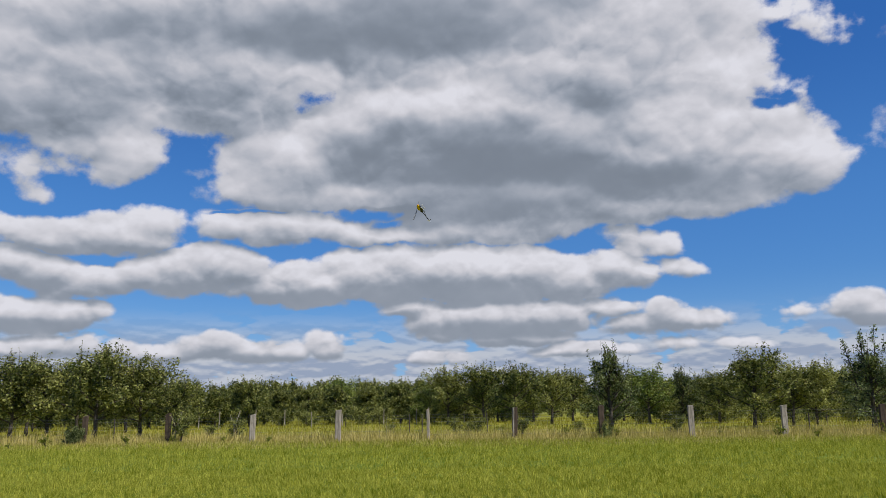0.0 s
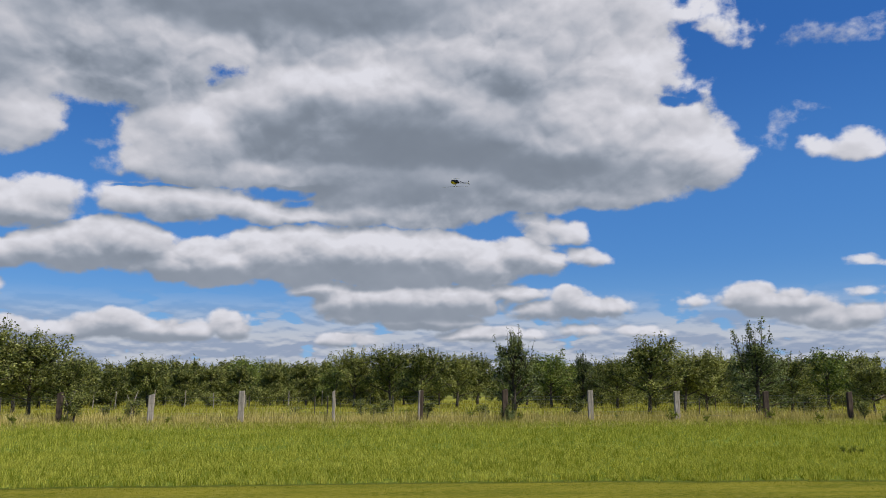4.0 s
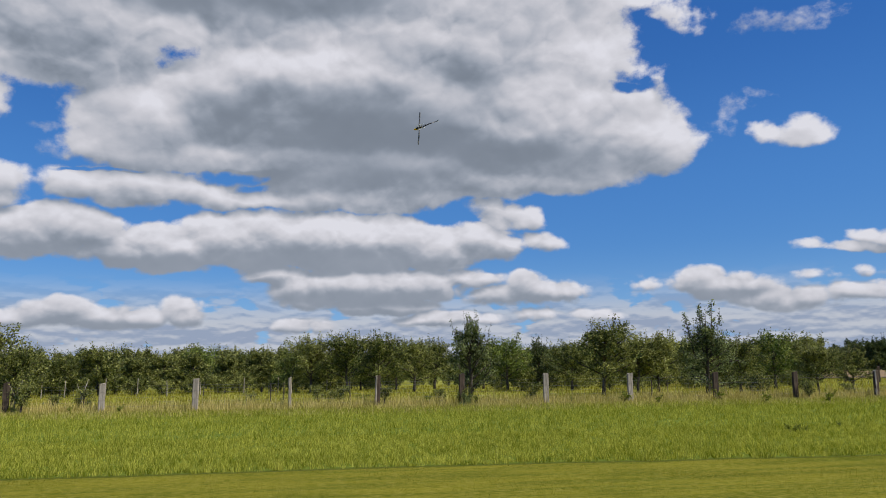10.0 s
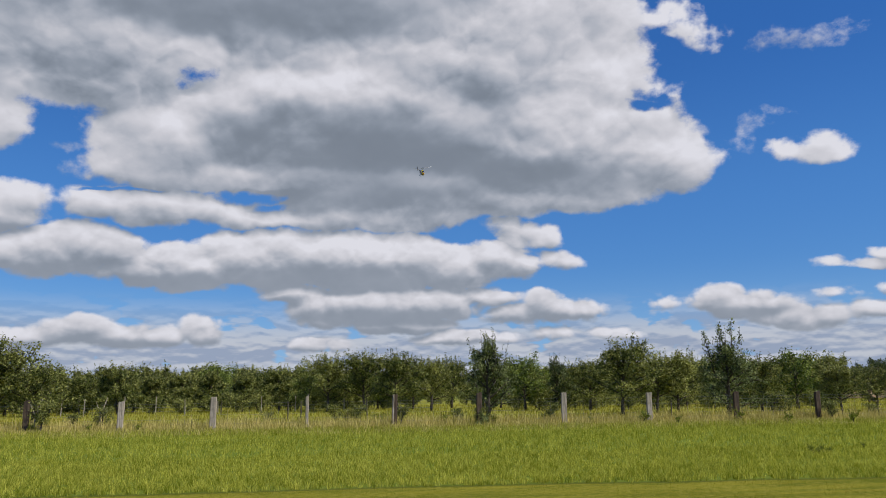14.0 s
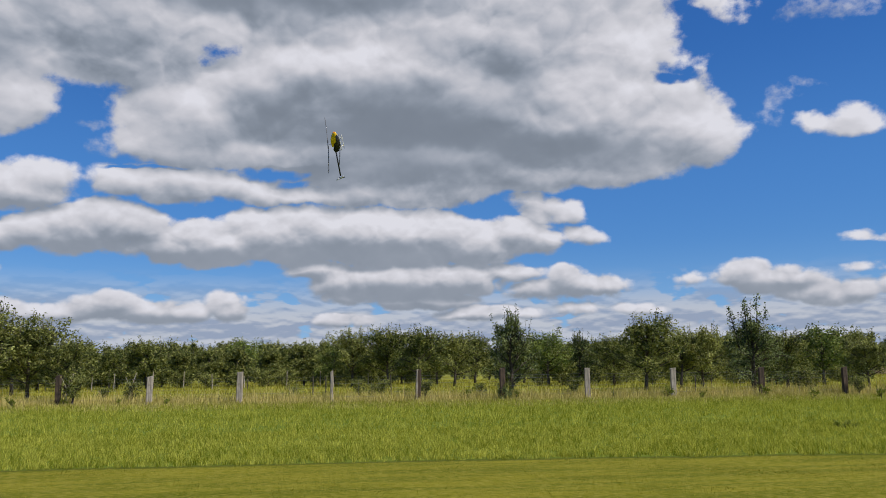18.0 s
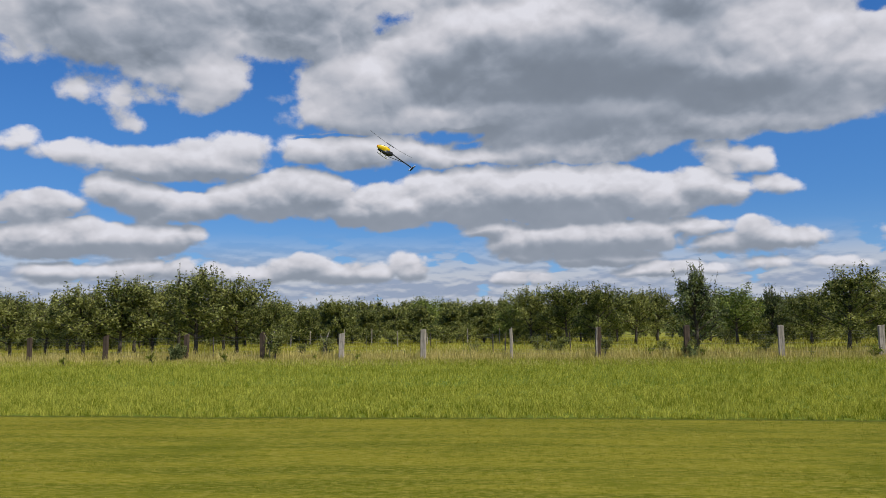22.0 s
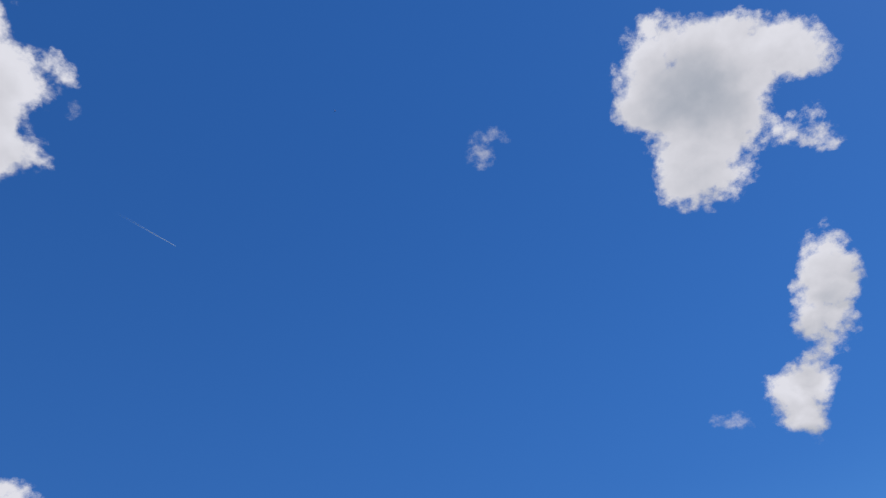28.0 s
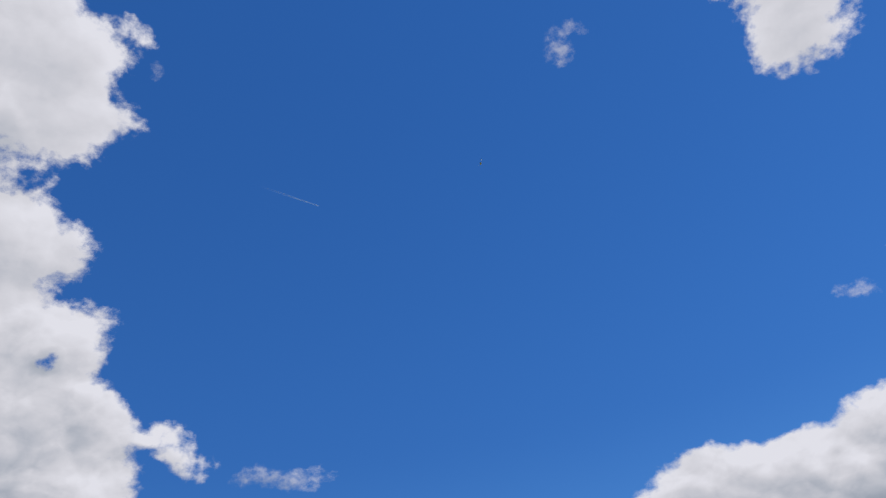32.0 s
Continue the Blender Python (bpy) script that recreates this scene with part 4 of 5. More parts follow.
def make_shrubs():
    """Low bushes and saplings in and behind the fence."""
    bush = make_tree("low straggling bush grown into the fence", "bush", 41, 1.0, 1.25, 0.12, APPLE_LEAF, 0.075, 22, limbs=9, shoots=5, upright=0.7)
    weed = make_tree("broad-leaved dock plant in the long grass", "weed", 43, 0.5, 0.6, 0.05, DOCK_LEAF, 0.09, 9, limbs=6, shoots=5, upright=1.0, twigs_per=4)
    under = make_tree("low tangled undergrowth beneath the orchard trees", "bush", 45, 1.3, 2.4, 0.05, APPLE_LEAF, 0.13, 26, limbs=12, shoots=3, upright=0.3, bulk=0.9)
    r = random.Random(5)
    for d0 in (63.0, 72.0, 81.0, 93.0):
        az = -40.0
        while az < 35:
            if (not 5.8 < az < 10.4 or d0 > 90) and (d0 > 70 or az > 12):
                plant(under, az, d0 * r.uniform(0.98, 1.03), r.uniform(0.7, 1.25), r.uniform(0, 360), "", "orchard undergrowth")
            az += math.degrees(2.2 / d0) * r.uniform(0.8, 1.3)
    for az, d, high in ((-14.8, 41, 1.0), (0.8, 41, 0.95), (1.6, 41.5, 0.7), (11.0, 37.9, 0.75), (16.2, 40, 0.9), (31.0, 44.5, 1.3), (31.8, 45, 1.1), (-18.4, 40, 1.3), (34.6, 43, 0.8),
                        (5.4, 38.4, 0.9)):
        plant(bush, az, d, high, r.uniform(0, 360), "", "fence bushes")
    for k in range(22):
        plant(weed, -36.0 + 3.4 * k + r.uniform(-0.9, 0.9), r.uniform(37.9, 40.2), r.uniform(0.45, 0.95), r.uniform(0, 360), "olive broad-leaved weed in the dry grass by the fence", "fence weeds")
    for az, d, s in ((2.2, 42.0, 1.1), (-16.6, 43.0, 0.9), (-3.9, 42.5, 0.8), (9.6, 42.0, 0.8), (34.4, 46.0, 1.0), (37.0, 47.0, 0.8), (41.0, 49.5, 0.7)):
        plant(bush, az, d, s, r.uniform(0, 360), "", "fence bushes", 0.8)
    thick = make_tree("dense dark low bush at the foot of a fence post", "bush", 47, 0.8, 1.2, 0.0, DARK_LEAF, 0.08, 60, limbs=16, shoots=4, upright=0.5, bulk=0.9)
    plant(thick, -25.0, 42.0, 0.85, 60, "", "fence bushes", 1.15, -0.1)
    plant(thick, 11.3, 37.8, 0.7, 200, "", "fence bushes", 1.0, -0.12)
    for az, d, s in ((33.6, 21.5, 0.34), (34.3, 21.8, 0.28), (33.0, 22.0, 0.30), (33.9, 21.7, 0.32), (33.3, 21.6, 0.28), (36.2, 23.5, 0.26)):
        plant(weed, az, d, s, r.uniform(0, 360), "", "weeds in the grass")
    for tree in (bush, weed, under, thick):
        for o in (*tree.children_recursive, tree):
            bpy.data.objects.remove(o)
    for az, d, high in ((-2.6, 43.3, 1.16), (-1.69, 46.4, 1.15), (-5.87, 82, 0.9), (-7.17, 65.3, 1.1), (-22.6, 42, 1.2), (13.97, 68.4, 1.35), (14.34, 72.0, 1.4), (24.5, 41.2, 1.02), (25.6, 50.8, 0.8), (3.0, 44, 1.2)):
        verts, faces = [], []
        tube(verts, faces, [(0, 0, -0.2), (0.01, 0, high * 0.5), (0, 0.01, high)], [0.035, 0.032, 0.03], 6)
        stake = new("stake", mesh_from("stake", verts, faces, BARK))
        p = bearing(az, 0, d)
        stake.matrix_basis = pose(p.x, p.y, 0, 0, r.uniform(-2, 2), 0)
        tagged(stake, "slim dark wooden tree stake in the meadow", "stake", "tree stakes")
    # pale stakes at the foot of the far hedge
    for k in range(11):
        verts, faces = [], []
        high = r.uniform(1.0, 1.5)
        tube(verts, faces, [(0, 0, -0.2), (0.015, 0, high * 0.5), (0, 0.01, high)], [0.04, 0.037, 0.034], 6)
        stake = new("stake", mesh_from("stake", verts, faces, GREY_TIMBER))
        p = bearing(-19.5 + 2.1 * k + r.uniform(-0.7, 0.7), 0, r.uniform(66, 70.5))
        stake.matrix_basis = pose(p.x, p.y, 0, 0, r.uniform(-3, 3), 0)
        tagged(stake, "pale wooden stake at the foot of the orchard hedge", "stake", "tree stakes")


make_shrubs()


def make_sapling(az, d, high, seed):
    """A bare forked stem leaning beside the fence."""
    r = random.Random(seed)
    sapling = tagged(new("sapling"), "bare pale forked sapling beside a fence post", "sapling")
    fork = Vector((0.05, 0.0, high * 0.45))
    runs = [("trunk", [Vector((0, 0, -0.15)), Vector((0.0, 0.02, high * 0.25)), fork], [0.05, 0.042, 0.034])]
    for side, top in ((-0.16, 0.85), (0.22, 1.0), (0.10, 0.78)):
        runs.append(("limb", [fork, fork.lerp(Vector((side, 0, high * top)), 0.5) + Vector((side * 0.2, 0, 0)), Vector((side * 1.3, r.uniform(-0.1, 0.1), high * top))], [0.03, 0.02, 0.008]))
    for name, path, radii in runs:
        verts, faces = [], []
        tube(verts, faces, path, radii, 6)
        stem = new(name, mesh_from(name, verts, faces, GREY_TIMBER, smooth=True))
        stem.parent = sapling
    p = bearing(az, 0, d)
    sapling.matrix_basis = pose(p.x, p.y, 0, 0, 0, 0)


make_sapling(-18.75, 40.6, 1.5, 3)
make_sapling(-14.9, 43.0, 1.5, 8)


def make_wood():
    """The wood beyond the stubble field: broad-leaved edge, conifers behind."""
    r = random.Random(17)
    broad = [make_tree("dark broad-leaved woodland tree", "woodland tree", 51 + i, 13.0, 11.5, 0.2, FAR_LEAF, 0.62, 60, limbs=15, shoots=4, upright=0.15, bulk=0.95) for i in range(2)]
    fir = make_tree("dark slender conifer in the far wood", "conifer", 55, 15.0, 6.0, 0.4, NEEDLES, 0.6, 30, limbs=26, shoots=2, upright=0.0, bulk=0.7, taper=0.92)
    for row in range(4):
        az = 35.0 + row * 0.35
        while az < 66:
            d = (262 + 20 * row) * r.uniform(0.98, 1.03)
            tree = fir if (row >= 2 and az < 47) else broad[r.randrange(2)]
            size = r.uniform(0.84, 1.02) * (0.52 + 0.48 * min(1, (az - 33.5) / 7))
            plant(tree, az, d, size, r.uniform(0, 360), "", "far wood")
            az += r.uniform(0.9, 1.5) * (0.65 if tree is fir else 1.0)
    az = -42.0
    while az < 36:
        plant(broad[r.randrange(2)], az, r.uniform(215, 250), r.uniform(0.40, 0.56), r.uniform(0, 360), "low dark tree in the far hedgerow", "far hedgerow")
        az += r.uniform(0.8, 1.5)
    for tree in (*broad, fir):
        for o in (*tree.children_recursive, tree):
            bpy.data.objects.remove(o)


make_wood()


# ---- model helicopter ----
YELLOW, tree, shader, at = material("yellow_canopy", 0.28, 0.0, 0.5)
up = node(tree, "ShaderNodeSeparateXYZ", at, out=2)
ahead = node(tree, "ShaderNodeSeparateXYZ", at, out=1)
band = maths(tree, "MULTIPLY_ADD", ahead, 0.45, up)
wave = maths(tree, "MULTIPLY_ADD", noise_at(tree, at, 5.0, 1.0), 0.05, band)
yellow = mixed(tree, ramp(tree, noise_at(tree, at, 7.0, 3.0), 0.3, 0.7), (0.80, 0.50, 0.012), (0.86, 0.60, 0.02))
paint = mixed(tree, ramp(tree, wave, -0.128, -0.120), (0.018, 0.017, 0.016), yellow)
paint = mixed(tree, maths(tree, "MULTIPLY", ramp(tree, wave, 0.118, 0.122), ramp(tree, ahead, 0.13, 0.14)), paint, (0.020, 0.019, 0.018))
paint = mixed(tree, ramp(tree, ahead, 0.30, 0.325), paint, (0.82, 0.30, 0.02))
tree.links.new(paint, shader.inputs["Base Color"])
CARBON = plain("carbon", (0.022, 0.022, 0.024), 0.38, 0.0, 0.5, 0.15, 60.0)
WHITE = plain("white_blade", (0.80, 0.80, 0.78), 0.35, 0.0, 0.5, 0.03, 20.0)
METAL = plain("alloy", (0.62, 0.62, 0.64), 0.3, 1.0, 0.5, 0.05, 30.0)
SKID = plain("skid_plastic", (0.72, 0.70, 0.62), 0.45, 0.0, 0.5, 0.05, 20.0)


def loft(sections, steps=14):
    """A body from cross sections: (along, half width, low, high)."""
    bm = bmesh.new()
    rings = []
    for y, w, lo, hi in sections:
        ring = []
        for k in range(steps):
            a = 2 * math.pi * k / steps
            c, s = math.cos(a), math.sin(a)
            x = w * math.copysign(abs(c) ** 0.8, c)
            z = (lo + hi) / 2 + (hi - lo) / 2 * math.copysign(abs(s) ** 0.8, s)
            ring.append(bm.verts.new((x, y, z)))
        rings.append(ring)
    for a, b in zip(rings, rings[1:]):
        for k in range(steps):
            bm.faces.new((a[k], a[(k + 1) % steps], b[(k + 1) % steps], b[k]))
    bm.faces.new(rings[0][::-1])
    bm.faces.new(rings[-1])
    bmesh.ops.recalc_face_normals(bm, faces=bm.faces)
    return bm


def rod(*runs, sides=6):
    """Bars along paths: (points, radius)."""
    verts, faces = [], []
    for path, radius in runs:
        tube(verts, faces, path, [radius] * len(path), sides)
    bm = bmesh.new()
    made = [bm.verts.new(v) for v in verts]
    for f in faces:
        bm.faces.new([made[i] for i in f])
    return bm


def plate(outline, thick, axis=0):
    """A flat plate from an outline in the two other axes."""
    bm = bmesh.new()
    def at_side(s):
        made = []
        for a, b in outline:
            p = [a, b]
            p.insert(axis, s * thick / 2)
            made.append(bm.verts.new(p))
        return made
    one, two = at_side(-1), at_side(1)
    bm.faces.new(one)
    bm.faces.new(two[::-1])
    for k in range(len(one)):
        j = (k + 1) % len(one)
        bm.faces.new((one[j], one[k], two[k], two[j]))
    bmesh.ops.recalc_face_normals(bm, faces=bm.faces)
    return bm


def blade_mesh(root, tip, chord, bend=0.0, steps=8):
    """A rotor blade along +y with a thin lens section, bent upwards by the lift."""
    bm = bmesh.new()
    rings = []
    for i in range(steps + 1):
        u = i / steps
        y, c = root + (tip - root) * u, chord * (0.72 if i == 0 else 1.0 if u < 0.9 else 0.8)
        z = bend * y * y
        rings.append([bm.verts.new(p) for p in ((-c * 0.35, y, z), (0, y, z + 0.0045), (c * 0.65, y, z), (0, y, z - 0.0045))])
    for a, b in zip(rings, rings[1:]):
        for k in range(4):
            bm.faces.new((a[k], a[(k + 1) % 4], b[(k + 1) % 4], b[k]))
    bm.faces.new(rings[0][::-1])
    bm.faces.new(rings[-1])
    bmesh.ops.recalc_face_normals(bm, faces=bm.faces)
    return bm


def make_helicopter():
    """A 700-size aerobatic model: nose along +y, origin on the main shaft below the hub."""
    heli = tagged(new("model_helicopter"), "yellow and black radio-controlled model helicopter in aerobatic flight", "helicopter")
    part("canopy", loft([(0.345, 0.010, -0.105, -0.080), (0.33, 0.030, -0.132, -0.055), (0.29, 0.046, -0.150, -0.022), (0.22, 0.057, -0.160, 0.020),
                         (0.14, 0.060, -0.158, 0.050), (0.06, 0.054, -0.142, 0.060), (-0.01, 0.044, -0.118, 0.054), (-0.07, 0.028, -0.086, 0.048)]),
         YELLOW, heli, "glossy yellow canopy with black flashes and orange nose")
    for s in (-1, 1):
        part("side_frame", plate([(0.20, -0.185), (0.26, -0.15), (0.10, -0.06), (-0.16, 0.02), (-0.24, -0.03), (-0.22, -0.10), (-0.10, -0.185)], 0.004),
             CARBON, heli, "black carbon side frame").matrix_basis = pose(s * 0.045, 0, -0.005)
    part("battery_tray", loft([(0.26, 0.030, -0.195, -0.160), (-0.08, 0.030, -0.195, -0.160)], 8), CARBON, heli)
    part("motor", loft([(0.06, 0.034, -0.185, -0.12), (-0.02, 0.034, -0.185, -0.12)], 12), METAL, heli)
    part("tail_boom", rod(([(0, -0.12, -0.035), (0, -0.5, -0.028), (0, -0.97, -0.020)], 0.020), sides=10), CARBON, heli, "black carbon tail boom")
    for s in (-1, 1):
        part("boom_support", rod(([(s * 0.045, -0.14, -0.17), (s * 0.010, -0.62, -0.045)], 0.006)), CARBON, heli)
        skid = part("skid", rod(([(s * 0.105, 0.22, -0.240), (s * 0.105, 0.18, -0.256), (s * 0.105, -0.14, -0.256), (s * 0.105, -0.18, -0.248)], 0.0085)), SKID, heli, "pale landing skid")
        for y in (0.13, -0.09):
            part("strut", rod(([(s * 0.03, y, -0.185), (s * 0.075, y, -0.203), (s * 0.105, y, -0.255)], 0.010)), SKID, heli)
    part("tail_fin", plate([(-0.95, -0.13), (-0.985, -0.14), (-1.005, -0.02), (-1.03, 0.085), (-0.995, 0.09), (-0.95, 0.0)], 0.005), CARBON, heli, "slim black vertical tail fin").matrix_basis = pose(-0.022, 0, 0)
    part("tail_gearbox", loft([(-0.93, 0.024, -0.045, 0.005), (-1.0, 0.022, -0.042, 0.002)], 8), METAL, heli)
    spin = part("tail_rotor", rod(([(0, 0, 0), (0.04, 0, 0)], 0.009)), METAL, heli, "two-bladed tail rotor")
    spin.matrix_basis = pose(0.025, -0.975, -0.02)
    for a in (0, 180):
        b = part("tail_blade", blade_mesh(0.02, 0.135, 0.028, 0, 3), WHITE, spin)
        b.matrix_basis = pose(0.035, 0, 0, a, 0, 0) @ pose(0, 0, 0, 0, 90, 0)
    part("shaft", rod(([(0, 0, -0.1), (0, 0, 0.165)], 0.006)), METAL, heli)
    part("swashplate", loft([(0.03, 0.03, 0.06, 0.075), (-0.03, 0.03, 0.06, 0.075)], 10), METAL, heli)
    head = part("main_rotor", rod(([(0, -0.075, 0), (0, 0.075, 0)], 0.013), ([(0, 0, -0.025), (0, 0, 0.03)], 0.016), ([(-0.035, 0, 0), (0.035, 0, 0)], 0.006)), METAL, heli, "two-bladed main rotor head")
    head.matrix_basis = pose(0, 0, 0.16)
    for a in (0, 180):
        grip = part("blade_grip", rod(([(0, 0.04, 0), (0, 0.12, 0)], 0.015)), CARBON, head)
        grip.matrix_basis = pose(0, 0, 0, 0, 0, a)
        b = part("blade", blade_mesh(0.10, 0.52, 0.066, 0.07), BLADE, head, "grey inner rotor blade")
        t = part("blade_tip", blade_mesh(0.521, 0.795, 0.066, 0.07), WHITE, head, "white outer rotor blade, underside greyed to stand for shade")
        for ob in (b, t):
            ob.matrix_basis = pose(0, 0, 0, 0, 3, a)
            ob.data.materials.append(BLADE)
            # grey on the white tip's lower faces stands in for shade on its underside
            for face in ob.data.polygons:
                face.material_index = 1 if face.normal.z < -0.2 else 0
    return heli, head, spin


BLADE = plain("grey_blade", (0.17, 0.17, 0.18), 0.3, 0.0, 0.5, 0.06, 20.0)
helicopter, rotor, tail_rotor = make_helicopter()


# ---- airliner and its trail, very far off ----
def make_airliner():
    """A jet at cruising height; modelled at a tenth of its distance and size."""
    m, tree, shader, at = material("vapour", 1.0, 0.0, 0.0)
    y = node(tree, "ShaderNodeSeparateXYZ", at, out=1)
    fade = ramp(tree, y, -330.0, -20.0, 0.0, 0.17)
    puffs = noise_at(tree, at, 0.12, 3.0)
    fade = maths(tree, "MULTIPLY", fade, ramp(tree, puffs, 0.2, 0.6, 0.8, 1.0))
    shader.inputs["Base Color"].default_value = (0.9, 0.9, 0.92, 1)
    clear = node(tree, "ShaderNodeBsdfTransparent")
    tree.links.new(node(tree, "ShaderNodeMixShader", fade, clear, shader.outputs[0]), tree.nodes["Material Output"].inputs[0])
    jet = tagged(new("airliner"), "distant white airliner drawing a short vapour trail", "aircraft")
    part("fuselage", rod(([(0, -3, 0), (0, 3.2, 0)], 0.42), sides=8), WHITE, jet)
    part("wing", plate([(-3.2, -1.2), (0, 0.6), (3.2, -1.2), (3.2, -1.6), (0, -0.6), (-3.2, -1.6)], 0.12, 2), WHITE, jet)
    part("tail", plate([(-1.1, -3.0), (0, -2.3), (1.1, -3.0), (1.1, -3.3), (-1.1, -3.3)], 0.1, 2), WHITE, jet)
    verts, faces = [], []
    path = [(0.3 * math.sin(k), -4 - 16.0 * k, 0.5 * math.sin(k * 0.7)) for k in range(21)]
    tube(verts, faces, path, [2.3 + 0.14 * k for k in range(21)], 8)
    trail = new("vapour_trail", mesh_from("vapour_trail", verts, faces, m, smooth=True))
    trail.parent = jet
    tagged(trail, "thin white vapour trail fading behind")
    return jet


airliner = make_airliner()


def spun(marks, rate, step, end, half):
    """Rotor rows: turns on at about the given rate (degrees a second), meeting the marked angles (half: modulo half a turn)."""
    rows, total = [], marks[0][1]
    for (t0, a0), (t1, a1) in zip(marks, marks[1:]):
        want = rate * (t1 - t0)
        go = want + ((a1 - a0 - want + half / 2) % half) - half / 2
        n = max(1, round((t1 - t0) / step))
        rows += [(t0 + (t1 - t0) * k / n, total + go * k / n) for k in range(n)]
        total += go
    return rows + [(end, total)]


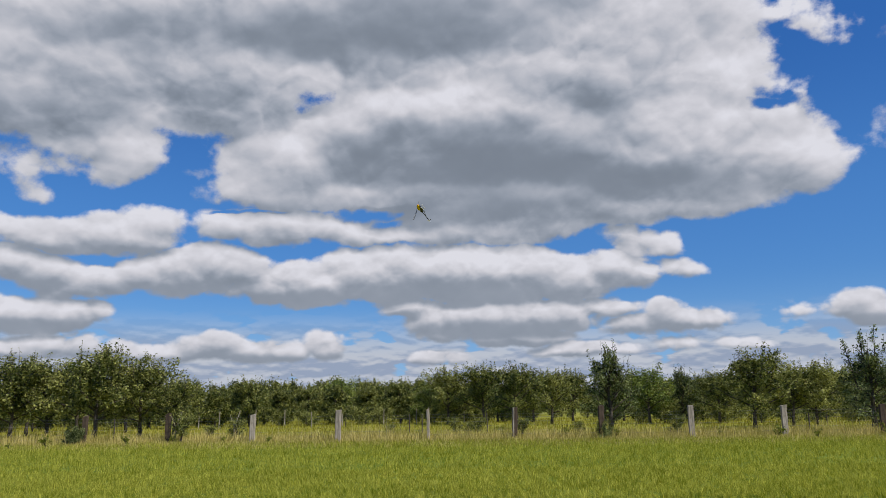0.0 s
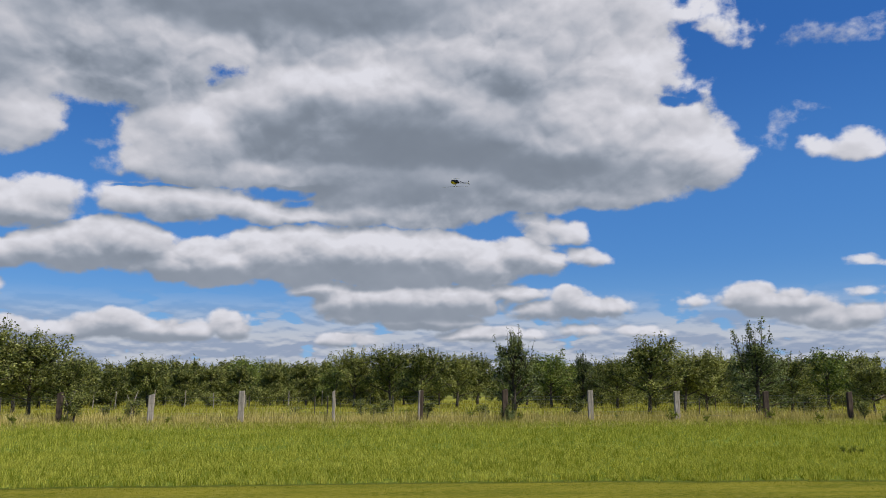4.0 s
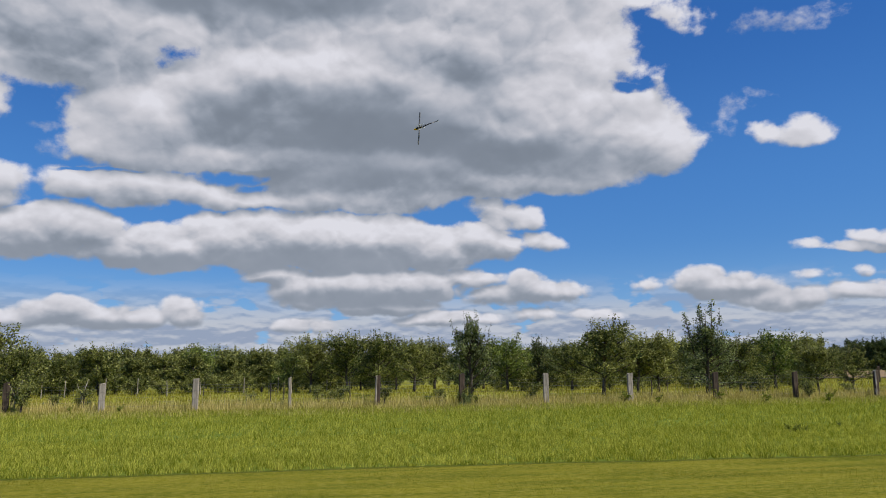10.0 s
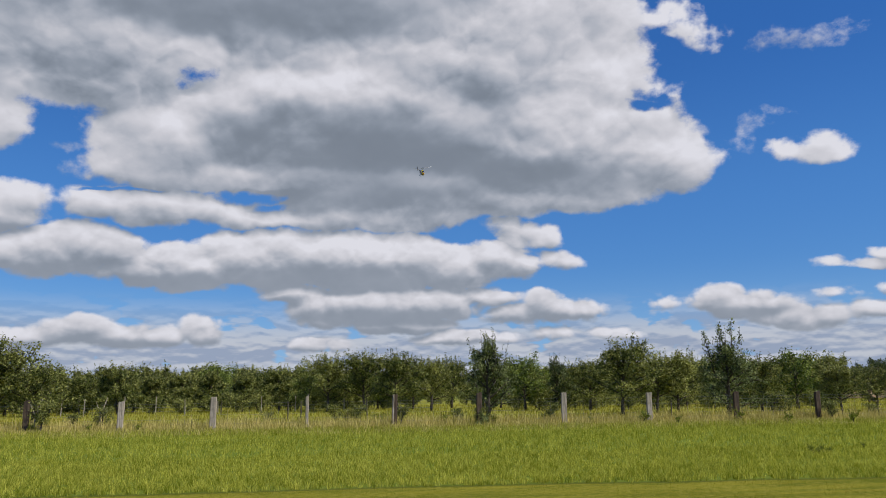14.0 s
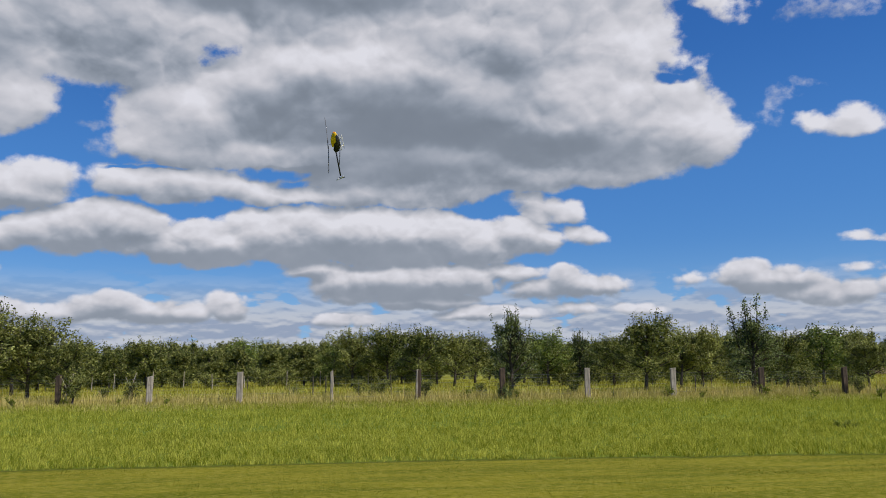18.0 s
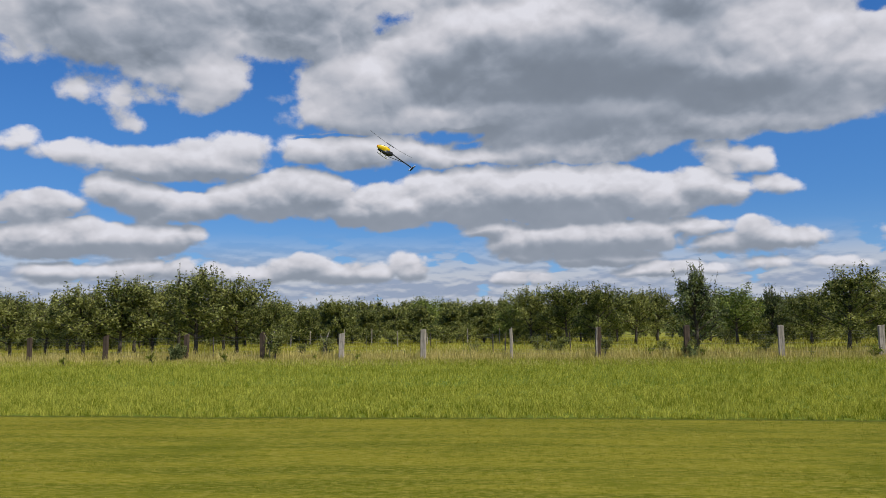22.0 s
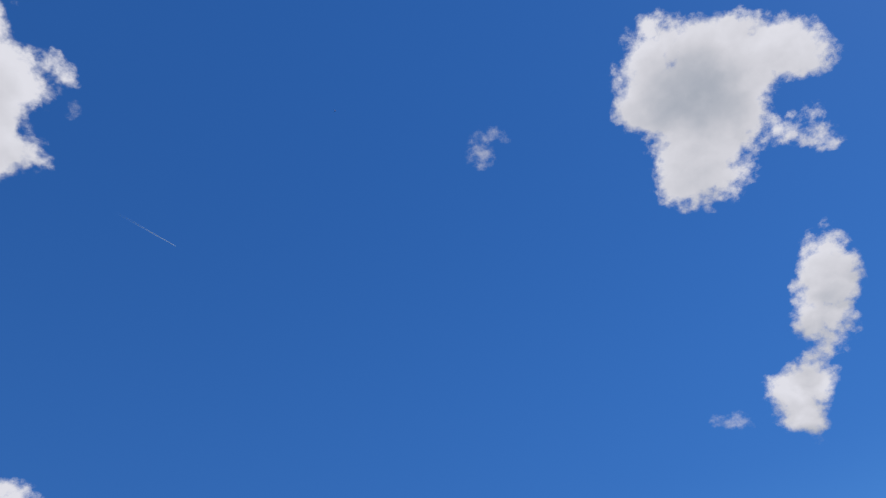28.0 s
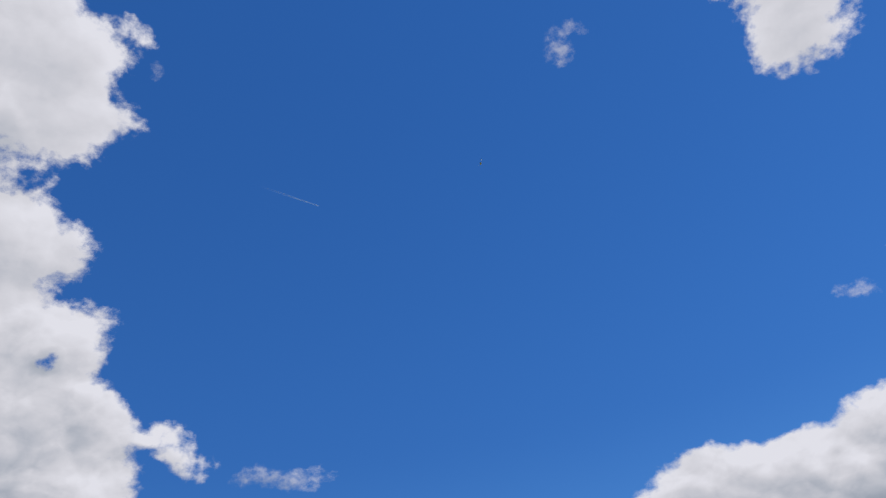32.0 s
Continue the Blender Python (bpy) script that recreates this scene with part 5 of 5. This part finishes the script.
FLIGHT = [
    (0, -1.24, 40.35, 11.92, 111, 61, -101), (0.25, -0.99, 39.48, 11.73, 40, 65, -147), (0.5, -0.79, 38.60, 11.64, -10, 48, -171), (0.75, -0.79, 37.66,
    11.85, -39, 27, -171), (1, -0.66, 36.72, 12.09, -65, 9, -161), (1.25, -0.12, 37.38, 12.86, -47, 6, -158), (1.5, 0.75, 38.22, 13.02, -29, 2, -156),
    (1.75, 2.07, 39.62, 11.00, -12, -2, -156), (2, 3.48, 40.84, 9.07, 6, -6, -156), (2.25, 4.11, 36.98, 9.05, 25, 1, -158), (2.5, 4.26, 33.32, 9.68, 43,
    9, -158), (2.75, 3.81, 30.06, 10.06, 62, 17, -155), (3, 3.21, 27.20, 9.99, 83, 23, -149), (3.25, 3.17, 30.03, 10.42, 104, 23, -145), (3.5, 3.28,
    33.20, 10.58, 126, 21, -142), (3.75, 4.14, 36.48, 11.18, 148, 19, -139), (4, 5.31, 39.91, 12.34, 169, 16, -145), (4.25, 5.50, 38.18, 13.34, 169, 10,
    -130), (4.5, 5.53, 36.44, 14.38, 169, 4, -122), (4.75, 5.43, 35.14, 14.26, 168, -2, -115), (5, 5.13, 34.25, 13.21, 166, -7, -108), (5.25, 4.73, 33.56,
    11.61, 164, -13, -100), (5.5, 4.30, 32.91, 9.80, 160, -18, -92), (5.75, 3.95, 32.20, 8.12, 156, -22, -84), (6, 3.74, 31.36, 6.85, 151, -26, -74),
    (6.25, 3.77, 30.39, 6.25, 146, -29, -65), (6.5, 4.09, 29.28, 6.53, 140, -31, -54), (6.75, 4.65, 27.97, 7.70, 133, -32, -44), (7, 5.23, 26.64, 8.72,
    126, -32, -33), (7.25, 6.12, 26.92, 9.33, 154, -31, -25), (7.5, 6.96, 27.27, 9.67, -179, -34, -18), (7.75, 7.62, 27.70, 9.93, -150, -39, -13), (8,
    7.95, 28.20, 10.29, -120, -45, -11), (8.25, 7.59, 28.77, 11.23, -158, -25, 20), (8.5, 6.93, 29.44, 12.09, 180, 5, 33), (8.75, 6.25, 30.38, 12.17, 160,
    37, 34), (9, 5.57, 31.42, 11.93, 121, 66, 10), (9.25, 5.08, 32.79, 11.55, 163, 67, 12), (9.5, 4.79, 34.09, 11.38, -155, 67, 15), (9.75, 4.85, 35.09,
    12.19, -113, 66, 18), (10, 5.21, 35.97, 13.33, -73, 65, 19), (10.25, 5.77, 35.68, 13.94, -5, 64, 111), (10.5, 6.24, 35.44, 14.41, 11, 37, 152),
    (10.75, 6.12, 35.39, 14.59, 4, 10, 178), (11, 5.59, 35.48, 14.58, -15, -12, -153), (11.25, 4.48, 36.22, 14.61, -10, 9, -179), (11.5, 3.37, 36.97,
    14.50, -17, 30, 153), (11.75, 2.96, 37.72, 14.17, -37, 44, 114), (12, 3.20, 38.36, 13.98, -66, 43, 67), (12.25, 4.45, 37.56, 14.20, -103, 35, 20),
    (12.5, 5.89, 36.68, 14.42, -122, 11, -11), (12.75, 6.95, 36.07, 13.92, -127, -18, -34), (13, 7.34, 35.60, 13.32, -117, -46, -63), (13.25, 6.39, 36.62,
    13.52, -82, -51, -102), (13.5, 5.13, 37.67, 13.70, -50, -41, -136), (13.75, 4.77, 38.75, 13.34, -33, -22, -157), (14, 4.95, 39.72, 13.16, -25, 1,
    -170), (14.25, 5.58, 38.42, 13.50, -22, 1, -168), (14.5, 6.27, 37.04, 14.02, -20, 0, -166), (14.75, 6.26, 35.89, 14.23, -17, 0, -164), (15, 5.72,
    34.86, 14.41, -15, -0, -162), (15.25, 4.85, 33.94, 14.45, -12, -1, -160), (15.5, 3.83, 33.13, 14.28, -10, -1, -158), (15.75, 2.81, 32.43, 13.83, -8,
    -2, -157), (16, 1.94, 31.84, 13.04, -5, -3, -155), (16.25, 1.34, 31.36, 11.83, -3, -3, -153), (16.5, 1.13, 31.00, 10.16, -0, -4, -151), (16.75, 1.23,
    30.76, 7.58, 2, -5, -149), (17, 1.44, 30.25, 5.69, 4, -6, -148), (17.25, 1.88, 27.79, 6.02, 23, 7, -144), (17.5, 1.88, 25.41, 6.95, 44, 18, -137),
    (17.75, 0.78, 23.26, 7.57, 67, 25, -126), (18, -0.49, 21.29, 7.80, 92, 28, -111), (18.25, -1.70, 21.45, 7.67, 132, 18, -99), (18.5, -2.66, 21.63,
    7.39, 167, 4, -96), (18.75, -2.70, 21.74, 7.66, -157, -10, -102), (19, -2.60, 21.85, 8.01, -119, -17, -115), (19.25, -3.16, 21.93, 8.18, -96, -16,
    -127), (19.5, -3.75, 22.07, 8.08, -74, -10, -137), (19.75, -3.94, 22.42, 7.46, -54, -1, -144), (20, -3.98, 22.85, 6.52, -35, 10, -148), (20.25, -3.94,
    23.55, 5.11, -8, 8, -144), (20.5, -3.92, 24.13, 4.05, 19, 5, -142), (20.75, -4.14, 24.49, 4.58, 45, 1, -141), (21, -4.49, 24.74, 5.65, 71, -3, -141),
    (21.25, -4.94, 24.27, 6.42, 61, 2, -168), (21.5, -5.21, 23.85, 7.01, 50, 3, 165), (21.75, -5.12, 23.66, 6.90, 40, -2, 138), (22, -4.24, 23.55, 7.13,
    33, -11, 112), (22.25, -2.08, 24.06, 9.00, 34, -48, 90), (22.3, -1.54, 24.14, 9.37, 37, -55, 83), (22.5, 0.86, 24.34, 10.65, 98, -74, 10), (22.6,
    2.30, 24.30, 11.35, 139, -67, -37), (22.75, 4.88, 23.85, 12.64, 157, -47, -65), (22.8, 5.70, 23.65, 13.04, 158, -39, -70), (23, 8.46, 22.90, 14.25,
    157, -10, -87), (23.2, 12.45, 24.47, 17.22, 147, 14, -62), (23.25, 13.47, 24.88, 18.01, 146, 20, -56), (23.4, 16.51, 26.20, 20.50, 148, 39, -37),
    (23.5, 18.35, 27.30, 22.35, 155, 51, -20), (23.6, 20.15, 28.48, 24.41, 171, 61, 6), (23.75, 22.90, 30.07, 28.26, -148, 63, 61), (23.8, 23.89, 30.70,
    29.52, -136, 59, 78), (24, 28.56, 34.25, 33.80, -116, 37, 118), (24.25, 34.44, 38.77, 40.40, -81, 38, 168), (24.5, 41.00, 43.85, 48.65, -58, 18,
    -153), (24.75, 48.86, 49.64, 58.31, -52, -10, -124), (25, 58.10, 56.20, 69.81, -61, -37, -92), (25.25, 61.74, 56.89, 75.08, -97, -27, -46), (25.5,
    65.67, 57.67, 80.42, -115, -0, -14), (25.75, 70.44, 58.76, 85.25, -117, 31, 12), (26, 75.30, 60.00, 90.36, -95, 59, 56), (26.25, 80.13, 62.14, 98.29,
    -96, 58, 54), (26.5, 83.89, 64.38, 107.85, -98, 57, 53), (26.75, 86.81, 66.73, 118.79, -99, 55, 51), (27, 89.21, 69.25, 130.79, -100, 54, 50), (27.25,
    91.61, 72.02, 143.47, -101, 52, 49), (27.5, 94.64, 75.28, 156.39, -102, 51, 48), (27.75, 98.33, 79.65, 170.03, -100, 53, 49), (28, 101.88, 85.02,
    184.47, -97, 55, 49), (28.25, 105.65, 91.10, 199.73, -94, 57, 51), (28.5, 110.09, 97.59, 215.82, -92, 60, 52), (28.75, 115.77, 104.09, 232.77, -88,
    62, 54), (29, 123.41, 110.13, 250.58, -85, 64, 56), (29.25, 121.19, 104.38, 243.95, -76, 57, 67), (29.5, 120.53, 98.09, 237.01, -70, 50, 74), (29.75,
    120.53, 91.82, 229.93, -66, 42, 79), (30, 120.43, 86.13, 222.83, -64, 34, 84), (30.2, 119.87, 82.38, 217.23, -63, 27, 87), (30.25, 119.59, 81.56,
    215.89, -63, 26, 87), (30.5, 117.23, 77.47, 209.84, -62, 18, 90), (30.75, 115.21, 74.16, 203.55, -61, 9, 93), (31, 116.04, 72.37, 195.25, -61, 1, 96),
    (31.2, 111.69, 67.48, 175.14, -63, -1, 87), (31.25, 110.30, 66.81, 170.38, -64, -2, 85), (31.5, 101.81, 66.25, 148.11, -66, -6, 74), (31.6, 98.89,
    65.98, 139.58, -66, -8, 69), (31.75, 95.70, 64.94, 126.90, -67, -10, 63), (32, 90.96, 62.70, 107.13, -67, -15, 51),
]
BLADE_ANGLES = [(0, 100), (1, 46), (2, 62), (3, 152), (4, 156), (7, 149), (8, 127), (9, 91), (10, 117), (11, 121), (12, 86), (13, 87), (14, 127), (17, 55), (18, 22), (19, 152), (20, 65), (21, 76), (22, 161), (23, 145), (24, 45), (25, 44), (26, 76), (27.5, 76), (29, 59), (31, 104), (32, 136)]


def motions():
    """All that moves: the helicopter, its rotors, the far airliner."""
    walk(helicopter, [(t, pose(x, y, z, rx, ry, rz)) for t, x, y, z, rx, ry, rz in FLIGHT])
    walk(rotor, [(t, pose(0, 0, 0.16, 0, 0, a)) for t, a in spun(BLADE_ANGLES, 700.0, 0.1, 32.0, 180.0)])
    walk(tail_rotor, [(t, pose(0.025, -0.975, -0.02, a, 0, 0)) for t, a in spun([(0.0, 20.0), (32.0, 20.0)], 760.0, 0.1, 32.0, 360.0)])
    rows = []
    for t in (0.0, 8.0, 16.0, 24.0, 28.0, 32.0):
        tip = bearing(31.1 + (t - 25.0) * 1.115, 44.48 - (t - 25.0) * 0.332, 4000.0)
        end = bearing(26.2 + (t - 25.0) * 1.115, 45.75 - (t - 25.0) * 0.332, 4000.0)
        way = (tip - end).normalized()
        side = way.cross(Vector((0, 0, 1))).normalized()
        m = Matrix((side, way, side.cross(way))).transposed().to_4x4()
        m.translation = tip
        rows.append((t, m))
    walk(airliner, rows)


motions()
